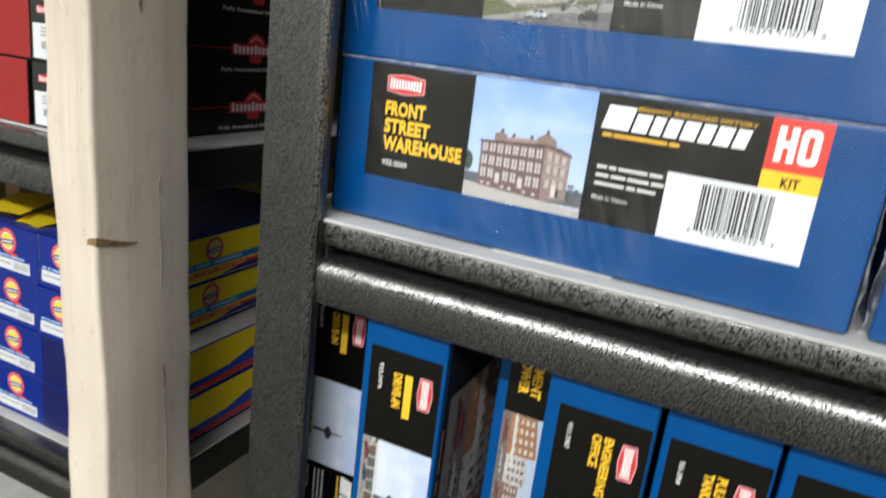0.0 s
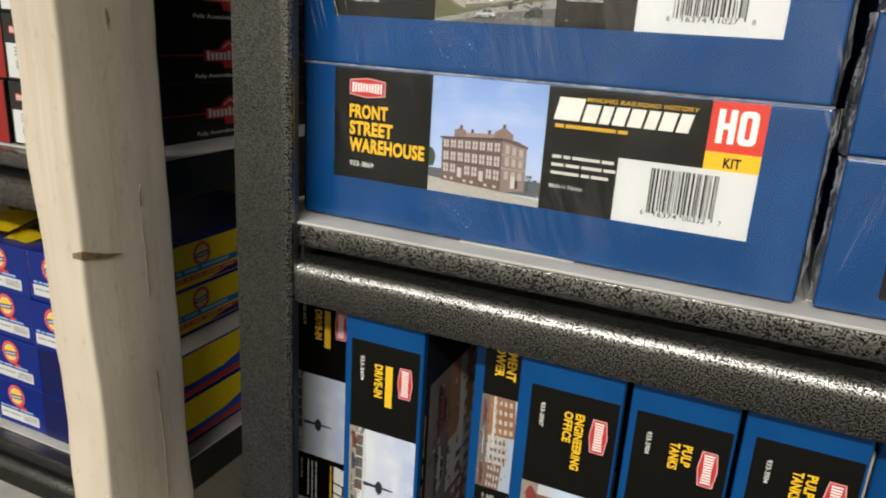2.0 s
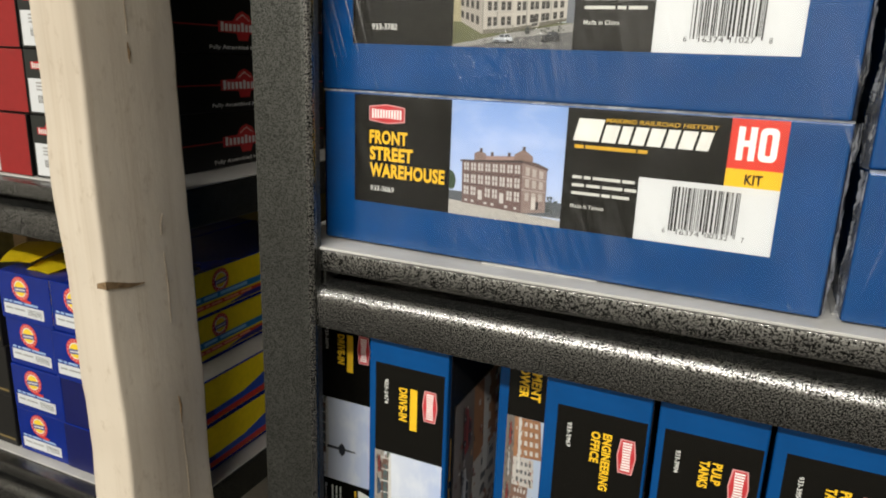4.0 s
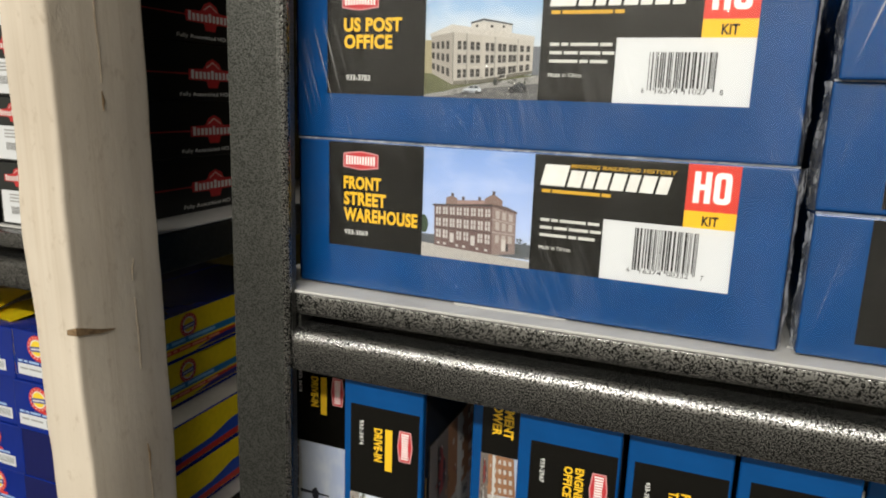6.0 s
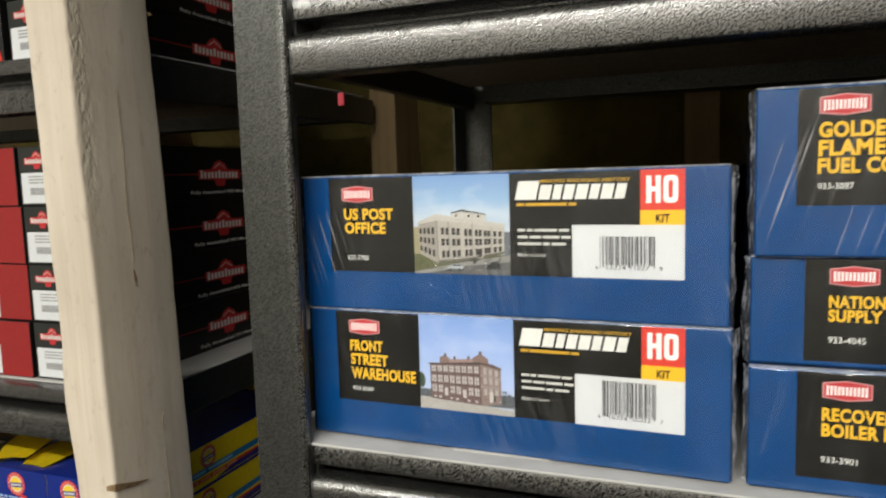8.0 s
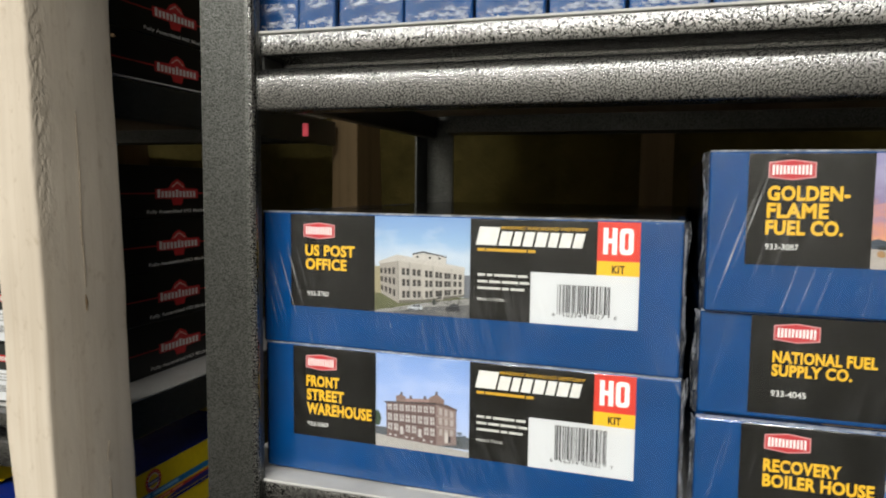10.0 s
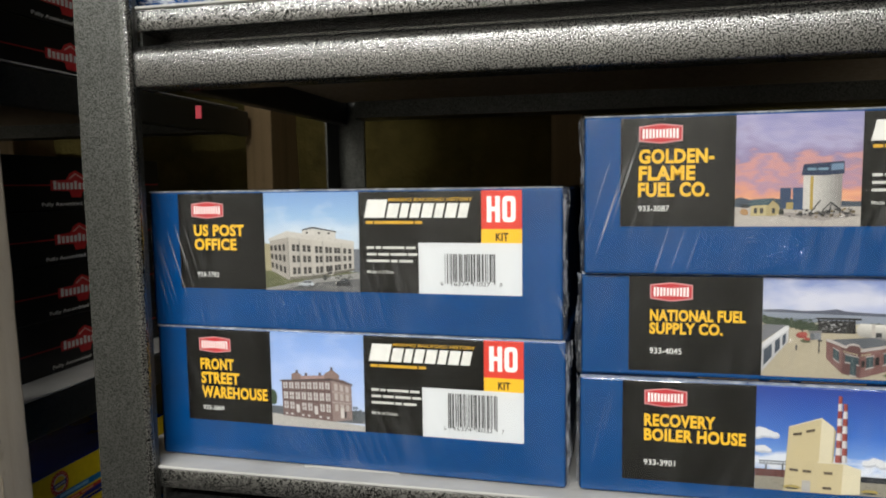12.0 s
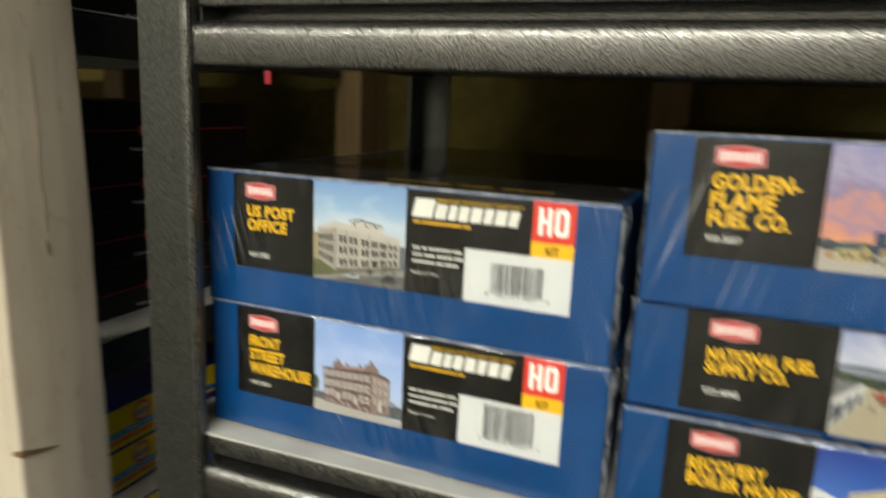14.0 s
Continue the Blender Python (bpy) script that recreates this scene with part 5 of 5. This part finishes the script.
kit_box(stack_at(-0.0187, 0.0006, PITCH_Z, -1.7), 0.2455, 0.0795, 0.34, WAREHOUSE, "kit boxes lying on the shelf")
kit_box(stack_at(-0.0192, -0.0005, PITCH_Z + 0.0803, -1.7), 0.2445, 0.0800, 0.34, POST_OFFICE, "kit boxes lying on the shelf")
kit_box(stack_at(0.2345, -0.006, PITCH_Z), 0.246, 0.0615, 0.34, BOILER, "kit boxes lying on the shelf")
kit_box(stack_at(0.2350, 0.000, PITCH_Z + 0.0620), 0.246, 0.0532, 0.34, NATIONAL, "kit boxes lying on the shelf")
kit_box(stack_at(0.2362, -0.004, PITCH_Z + 0.1158), 0.246, 0.0797, 0.34, FLAME, "kit boxes lying on the shelf")


def paper_tab():
    """A sheet of white paper under the lower boxes, its edge showing where it sticks out."""
    t = thing("paper_sheet", (0, 0, 1.19422), "white paper sheet lying under the kit boxes", "paper")
    bm = block(-0.010, 0.225, 0.016, 0.30, 0, 0.00085)
    block(0.0755, 0.1335, -0.0026, 0.0159, 0, 0.00085, bm=bm)
    block(0.232, 0.47, 0.004, 0.30, 0, 0.00085, bm=bm)
    part("sheet", bm, LINER, t)


paper_tab()


def upright(x_left, y, z_top):
    """The pose of a kit box stood on end: its left end on top and its lid to the right."""
    return Matrix(((0, 0, 1, x_left), (0, 1, 0, y), (-1, 0, 0, z_top), (0, 0, 0, 1)))


DECK = 0.9298


def standing(x0, x1, y, top, spec):
    h = x1 - x0
    # a box under the beam stays clear of its lower edge
    clear = min(top, 1.1484) if y < 0.0095 else top
    spec["u0"] -= (top - clear) * 1000
    top = clear
    return kit_box(upright(x0, y, top), top - DECK, h, 0.33, spec, "kit boxes standing on end")


def spec_small(label, title, number, photo, **kw):
    s = dict(label=label, title=title, number=number, photo=photo, ph=39.5, top=1.2, u0=18.0, logo=(10.5, 3.6), emblem=(18, 9.0), film=False, wide=188)
    s.update(kw)
    return s


standing(-0.0440, 0.0030, 0.020, 1.1585, spec_small("blue and black drive-in kit box pushed back from the others", [("", 11.5, 15.2, 24.5, 5.0), ("DRIVE-IN", 12.0, 21.6, 19.5, 5.0)], ("933-3474", 9.0, 33.0, 14.5, 2.4), photo_drive_in, ph=45.4, top=0.8))
standing(0.0178, 0.0648, -0.014, 1.1484, spec_small("blue and black drive-in kit box stood on end", [("", 11.5, 15.2, 24.5, 5.0), ("DRIVE-IN", 12.0, 21.6, 19.5, 5.0)], ("933-3474", 9.0, 33.0, 14.5, 2.4), photo_drive_in, lid_photo=photo_brick_tower, u0=14.4, bw=53, ph=41, top=2.0))
standing(0.0830, 0.1143, 0.014, 1.1800, spec_small("blue tower kit box pushed back between others", [("APARTMENT", 9.0, 7.0, 36.0, 5.4), ("TOWER", 22.0, 13.6, 22.0, 5.4)], None, photo_brick_tower, ph=25, top=0.6, logo=(8.5, -20), wide=205))
standing(0.1165, 0.1668, -0.014, 1.1484, spec_small("blue engineering office kit box stood on end", [("ENGINEERING", 10.0, 15.4, 30.5, 4.4), ("OFFICE", 10.0, 20.9, 16.5, 4.4)], ("933-2967", 8.5, 35.0, 13.0, 2.2), photo_office, ph=42.6, u0=14.4, bw=54))
standing(0.1697, 0.2163, -0.012, 1.1484, spec_small("blue pulp tanks kit box stood on end", [("PULP", 11.5, 15.6, 11.0, 4.4), ("TANKS", 11.5, 21.0, 13.8, 4.4)], ("933-3904", 9.5, 34.0, 11.5, 2.2), photo_office, ph=42.0, u0=15.4, logo=(12.0, 3.6)))
standing(0.2186, 0.2672, -0.012, 1.1484, spec_small("blue pulp tanks kit box stood on end", [("PULP", 11.5, 15.6, 11.0, 4.4), ("TANKS", 11.5, 21.0, 13.8, 4.4)], ("933-3904", 9.5, 34.0, 11.5, 2.2), photo_office, ph=42.2, u0=13.9, logo=(12.0, 3.6)))
standing(0.2722, 0.3232, 0.004, 1.1425, spec_small("plain blue kit box stood on end", [("", 10.0, 15.2, 22.0, 6.2)], None, photo_office, ph=40))


def card_sheet():
    t = thing("card_sheet", (0.2696, 0.0035, DECK), "thin grey card standing between two kit boxes", "card")
    part("sheet", block(0, 0.0018, 0, 0.30, 0, 0.203, 0.0003), CARD, t)


card_sheet()

UPPER = 1.4608
edges = (-0.0235, 0.0075, 0.0320, 0.0728, 0.1135, 0.1530, 0.1935, 0.2338, 0.2738, 0.3140, 0.3550, 0.3960, 0.4370)
for i, (a, b) in enumerate(zip(edges, edges[1:])):
    r = random.Random(i)
    kit_box(upright(a + 0.0008, -0.006 + 0.003 * r.random(), UPPER + 0.2205), 0.22, b - a - 0.0016, 0.33,
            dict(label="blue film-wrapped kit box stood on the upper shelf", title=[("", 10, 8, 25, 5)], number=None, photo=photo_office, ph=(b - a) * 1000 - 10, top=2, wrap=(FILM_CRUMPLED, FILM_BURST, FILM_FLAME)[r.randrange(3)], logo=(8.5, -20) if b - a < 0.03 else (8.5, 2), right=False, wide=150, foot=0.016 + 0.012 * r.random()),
            "kit boxes on the upper shelf")


# ---- the boxes on the other unit ----
CRIMSON = ink(146, 36, 36)
DULL_RED = ink(186, 48, 50)


def mountain(pr, u, v, w, h):
    """A red peaked badge with a row of pale strokes for its lettering."""
    pr.poly(DULL_RED, [(u, v + h * 0.38), (u + w * 0.30, v + h * 0.36), (u + w * 0.38, v + h * 0.12), (u + w * 0.5, v), (u + w * 0.64, v + h * 0.14), (u + w * 0.70, v + h * 0.36), (u + w, v + h * 0.38), (u + w, v + h * 0.74), (u + w * 0.64, v + h * 0.76), (u + w * 0.60, v + h), (u + w * 0.40, v + h), (u + w * 0.36, v + h * 0.76), (u, v + h * 0.74)], 2)
    for i in range(11):
        x = u + w * (0.05 + 0.083 * i)
        tall = 0.06 if i in (0, 5) else 0.0
        pr.rect(PALE, x, x + w * 0.055, v + h * (0.46 - tall), v + h * 0.70, 3)
    pr.poly(ink(214, 186, 176), [(u + w * 0.36, v + h * 0.30), (u + w * 0.5, v + h * 0.10), (u + w * 0.66, v + h * 0.32), (u + w * 0.64, v + h * 0.33), (u + w * 0.5, v + h * 0.15), (u + w * 0.38, v + h * 0.32)], 3)


def freight_box(at, side=True):
    """A long black and red model car box: printed end to the front, black side with badge to the right."""
    t = thing("freight_car_box", at, "black and red model freight car box with white label", "box", "freight car boxes in stacks")
    w, d, h = 0.0866, 0.288, 0.0503
    part("carton", block(0, w, 0, d, 0, h, 0.0008), ink(20, 19, 19), t)
    mm = 0.001
    pr = Print(0, h)
    pr.rect(ink(40, 42, 40), 0.6 * mm, 43.5 * mm, 0.6 * mm, 49.5 * mm)
    pr.rect(CRIMSON, 46 * mm, 86.0 * mm, 0.5 * mm, 49.5 * mm)
    pr.rect(PALE, 43.5 * mm, 44.5 * mm, 0.6 * mm, 49 * mm)
    mountain(pr, 7 * mm, 4 * mm, 29 * mm, 15 * mm)
    pr.done("end_print", t, "red and black printed end")
    bm = block(0.003, 0.049, -0.0008, 0.0, 0.002, 0.028, 0.0003)
    paper = part("paper_label", bm, WHITE, t, "white paper label")
    pr = Print(0, h)
    for i, ws in enumerate(([14, 9], [18, 6], [12, 12])):
        pr.bars(ink(150, 148, 146), [a * mm for a in ws], 12 * mm, (25 + 2.6 * i) * mm, 1.1 * mm, 1.2 * mm, 14)
    for i in range(16):
        pr.rect(ink(120, 118, 116), (13 + 1.5 * i) * mm, (13.7 + 1.5 * i) * mm, 35 * mm, 41 * mm, 14)
    pr.done("label_print", paper, "grey label printing")
    if side:
        # the printed side is drawn flat, then turned to face along x
        pr = Print(0, h)
        pr.rect(DULL_RED, 2 * mm, 123 * mm, 26.2 * mm, 27.2 * mm)
        pr.rect(DULL_RED, 188 * mm, 286 * mm, 26.2 * mm, 27.2 * mm)
        mountain(pr, 123 * mm, 12.5 * mm, 65 * mm, 26 * mm)
        pr.words(ink(226, 224, 218), "Fully Assembled HO Model", 111 * mm, 42.6 * mm, 88 * mm, 4.6 * mm, 3, 0.02)
        ob = pr.done("side_print", t, "red line and badge")
        ob.matrix_basis = pose(w, 0, 0, 0, 0, 90)
    return t


rnd = random.Random(11)
first_side = freight_box(pose(-0.3390, 0.0625, 1.1871, 0, 0, 0.4), True)
for r in range(1, 4):
    copy_thing(first_side, pose(-0.3390 + 0.003 * (rnd.random() - 0.5), 0.0615 + 0.003 * rnd.random(), 1.1871 + 0.0506 * r, 0, 0, 0.8 * (rnd.random() - 0.5)))
for r in range(3):
    copy_thing(first_side, pose(-0.3385, 0.062 + 0.003 * rnd.random(), 1.4598 + 0.0506 * r, 0, 0, 0.8 * (rnd.random() - 0.5)))
first_plain = freight_box(pose(-0.4285, 0.0610, 1.1871), False)
for c, x in enumerate((-0.4285, -0.5180, -0.6080)):
    for r in range(4):
        if c + r:
            copy_thing(first_plain, pose(x + 0.003 * (rnd.random() - 0.5), 0.061 + 0.004 * rnd.random(), 1.1871 + 0.0506 * r, 0, 0, 0.8 * (rnd.random() - 0.5)))


def striped_box(at):
    """A black box whose end carries a curved blue band with a pale edge that runs into a red foot."""
    t = thing("striped_train_box", at, "black model train box with curved blue and red bands", "box", "striped boxes in a stack")
    w, d, h = 0.086, 0.28, 0.0600
    part("carton", block(0, w, 0, d, 0, h, 0.0008), ink(22, 21, 22), t)
    pr = Print(0, h)
    left, right, pale = [], [], []
    for i in range(13):
        v = 0.001 + 0.045 * i / 12
        u = 0.060 + 0.014 * (i / 12) ** 2
        left.append((u, v))
        right.append((u + 0.0075, v))
        pale.append((u - 0.0016, v))
    for i in range(12):
        pr.poly(ink(36, 106, 186), [left[i], right[i], right[i + 1], left[i + 1]])
        pr.poly(PALE, [pale[i], left[i], left[i + 1], pale[i + 1]])
    pr.poly(ink(196, 52, 40), [left[-1], right[-1], (0.0845, 0.0585), (0.0745, 0.0585)])
    pr.poly(PALE, [(0.058, 0.046), left[-1], (0.0745, 0.0585), (0.056, 0.0585)])
    pr.bars(ink(190, 188, 182), [0.011, 0.014, 0.009], 0.010, 0.020, 0.005, 0.003, 2)
    pr.done("end_print", t, "curved blue and red bands")
    return t


first_striped = striped_box(pose(-0.4290, 0.061, 1.4598))
for x, r in ((-0.4290, 1), (-0.5190, 0), (-0.5190, 1)):
    copy_thing(first_striped, pose(x, 0.061 + 0.003 * rnd.random(), 1.4598 + 0.0603 * r, 0, 0, 0.5 * (rnd.random() - 0.5)))

ROYAL = make_blue(14, 40, 128)
SUN = ink(236, 206, 30)


def roundel(pr, u, v, r):
    """A red ring with a yellow middle and a dark bar, with a small tail."""
    def ring(k, n=18):
        return [(u + r * k * math.cos(2 * math.pi * i / n), v + r * k * math.sin(2 * math.pi * i / n)) for i in range(n)]
    pr.poly(ink(206, 54, 46), ring(1.0), 2)
    pr.poly(ink(206, 54, 46), [(u, v + r * 0.75), (u + r * 1.1, v + r * 0.95), (u + r * 1.0, v + r * 1.2), (u - r * 0.2, v + r)], 2)
    for i in range(16):
        a = 2 * math.pi * i / 16
        x, y = u + r * 0.84 * math.cos(a), v + r * 0.84 * math.sin(a)
        pr.rect(ink(232, 170, 158), x - r * 0.07, x + r * 0.05, y - r * 0.07, y + r * 0.06, 3)
    pr.poly(ink(232, 226, 214), ring(0.70), 3)
    pr.poly(ink(240, 206, 52), ring(0.60), 4)
    pr.poly(ink(36, 60, 140), [(u - r * 0.72, v - r * 0.06), (u + r * 0.72, v - r * 0.18), (u + r * 0.72, v + r * 0.22), (u - r * 0.72, v + r * 0.32)], 5)
    pr.poly(ink(214, 214, 216), [(u - r * 0.60, v + r * 0.06), (u + r * 0.60, v - r * 0.04), (u + r * 0.60, v + r * 0.10), (u - r * 0.60, v + r * 0.20)], 6)


def train_box(at, style, w=0.0665):
    """A blue ended, yellow sided model train box."""
    t = thing("model_train_box", at, "blue and yellow model train box with white label", "box", "model train boxes in stacks")
    d, h = 0.27, 0.0447
    part("carton", block(0, w, 0, d, 0, h, 0.0008), ROYAL, t)
    mm = 0.001
    pr = Print(0, h)
    if style == 0:
        roundel(pr, 29 * mm, 13.6 * mm, 11.2 * mm)
        pr.bars(ink(150, 180, 220), [5 * mm, 4 * mm, 12 * mm, 18 * mm], 6 * mm, 26.2 * mm, 2.0 * mm, 1.6 * mm)
        pr.rect(WHITE, 5 * mm, 56 * mm, 29.5 * mm, 39.5 * mm, 2)
        for i in range(14):
            pr.rect(ink(120, 120, 120), (36 + 1.3 * i) * mm, (36.6 + 1.3 * i) * mm, 31.5 * mm, 37.5 * mm, 3)
        pr.bars(ink(150, 150, 150), [9 * mm, 14 * mm], 7.5 * mm, 33 * mm, 1.6 * mm, 1.6 * mm)
        pr.done("end_print", t, "printed blue end with roundel")
    else:
        # the older kind has a plain dark navy end with a small label low down
        pr.rect(ink(17, 24, 84), 0.5 * mm, w - 0.5 * mm, 0.5 * mm, h - 0.5 * mm)
        pr.rect(WHITE, 38 * mm, 78 * mm, 31 * mm, 40 * mm, 2)
        pr.done("end_print", t, "plain dark navy end")
    pr = Print(0, h)
    L = d / mm
    if style == 0:
        pr.rect(SUN, 0.6 * mm, (L - 0.6) * mm, 0.6 * mm, 41.4 * mm)
        roundel(pr, 106 * mm, 13.5 * mm, 11.5 * mm)
        pr.rect(ink(30, 120, 176), 0.6 * mm, (L - 0.6) * mm, 23.5 * mm, 30 * mm, 2)
        pr.bars(ink(140, 200, 230), [7 * mm, 6 * mm, 18 * mm, 38 * mm], 62 * mm, 25 * mm, 3 * mm, 4 * mm)
        pr.rect(ink(206, 66, 40), 0.6 * mm, (L - 0.6) * mm, 32 * mm, 36.5 * mm, 2)
        pr.bars(ink(236, 160, 120), [22 * mm, 5 * mm, 14 * mm, 20 * mm, 16 * mm], 60 * mm, 33.2 * mm, 2 * mm, 3 * mm)
        pr.poly(ink(40, 40, 120), [(112 * mm, 40.5 * mm), (140 * mm, 36 * mm), ((L - 1) * mm, 31 * mm), ((L - 1) * mm, 40.8 * mm)], 4)
    else:
        pr.rect(SUN, 0.6 * mm, (L - 0.6) * mm, 0.6 * mm, 41.4 * mm)
        pr.poly(ink(36, 76, 176), [(60 * mm, 30 * mm), (100 * mm, 29 * mm), (130 * mm, 22 * mm), ((L - 0.6) * mm, 18 * mm), ((L - 0.6) * mm, 30 * mm), (60 * mm, 38 * mm)], 2)
        pr.poly(ink(24, 40, 110), [(0.6 * mm, 27 * mm), (60 * mm, 30 * mm), (60 * mm, 38 * mm), (0.6 * mm, 40 * mm)], 2)
        pr.poly(ink(196, 54, 44), [(0.6 * mm, 37 * mm), ((L - 0.6) * mm, 32 * mm), ((L - 0.6) * mm, 41 * mm), (0.6 * mm, 41 * mm)], 3)
        part("top_print", block(0.004, w - 0.002, 0.004, d - 0.004, h - 0.0004, h + 0.0002), ink(176, 172, 164), t, "pale printed top")
    ob = pr.done("side_print", t, "yellow side with blue and red bands")
    ob.matrix_basis = pose(w, 0, 0, 0, 0, 90)
    return t


LOW = 0.9162
plain_train = [train_box(pose(-0.3470, 0.0655, LOW, 0, 0, -0.2), 1, 0.121), train_box(pose(-0.3475, 0.064, LOW + 0.0902, 0, 0, 0.5), 0, 0.0945), train_box(pose(-0.4115, 0.066, LOW, 0, 0, 0.2), 0)]
copy_thing(plain_train[0], pose(-0.3465, 0.066, LOW + 0.0451, 0, 0, 0.2))
copy_thing(plain_train[1], pose(-0.3470, 0.0665, LOW + 0.1353, 0, 0, -0.2))
for r in range(1, 4):
    copy_thing(plain_train[2], pose(-0.4115 + 0.001 * (rnd.random() - 0.5), 0.064 + 0.004 * rnd.random(), LOW + 0.0451 * r, 0, 0, 0.5 * (rnd.random() - 0.5)))


def flap(at, turn):
    t = thing("box_flap", at, "loose yellow card tongue on the blue boxes", "card", turn=turn)
    bm = bmesh.new()
    n = 10
    rows = []
    for i in range(n + 1):
        a = i / n
        y, z = 0.06 * a, 0.0008 + 0.004 * math.sin(a * 2.4)
        wdt = 0.021 * (1 - 0.35 * (1 - a) ** 3)
        rows.append([bm.verts.new((-wdt, y, z)), bm.verts.new((0, y, z + 0.001)), bm.verts.new((wdt, y, z))])
    for p, q in zip(rows, rows[1:]):
        for i in (0, 1):
            bm.faces.new((p[i], p[i + 1], q[i + 1], q[i]))
    bmesh.ops.solidify(bm, geom=bm.faces[:], thickness=0.0006)
    part("tongue", bm, SUN, t)


flap((-0.372, 0.075, LOW + 0.1804), 0)
flap((-0.392, 0.070, LOW + 0.1872), 24)


def black_box(at):
    t = thing("locomotive_box", at, "black model box with silver lettering on its end", "box", "black boxes in a stack")
    w, d, h = 0.105, 0.28, 0.052
    part("carton", block(0, w, 0, d, 0, h, 0.0008), ink(26, 25, 24), t)
    pr = Print(0, h)
    pr.bars(ink(112, 110, 106), [0.009, 0.008, 0.008, 0.009, 0.009], 0.020, 0.014, 0.010, 0.003, 2)
    pr.bars(ink(120, 118, 112), [0.03, 0.02], 0.02, 0.034, 0.003, 0.004, 2)
    pr.rect(ink(130, 112, 70), 0.002, 0.103, 0.044, 0.046, 2)
    pr.done("end_print", t, "silver strokes of lettering")
    return t


first_black = black_box(pose(-0.5220, 0.066, LOW))
for r in range(1, 3):
    copy_thing(first_black, pose(-0.5210 + 0.004 * (rnd.random() - 0.5), 0.066, LOW + 0.0524 * r, 0, 0, 1.5 * (rnd.random() - 0.5)))
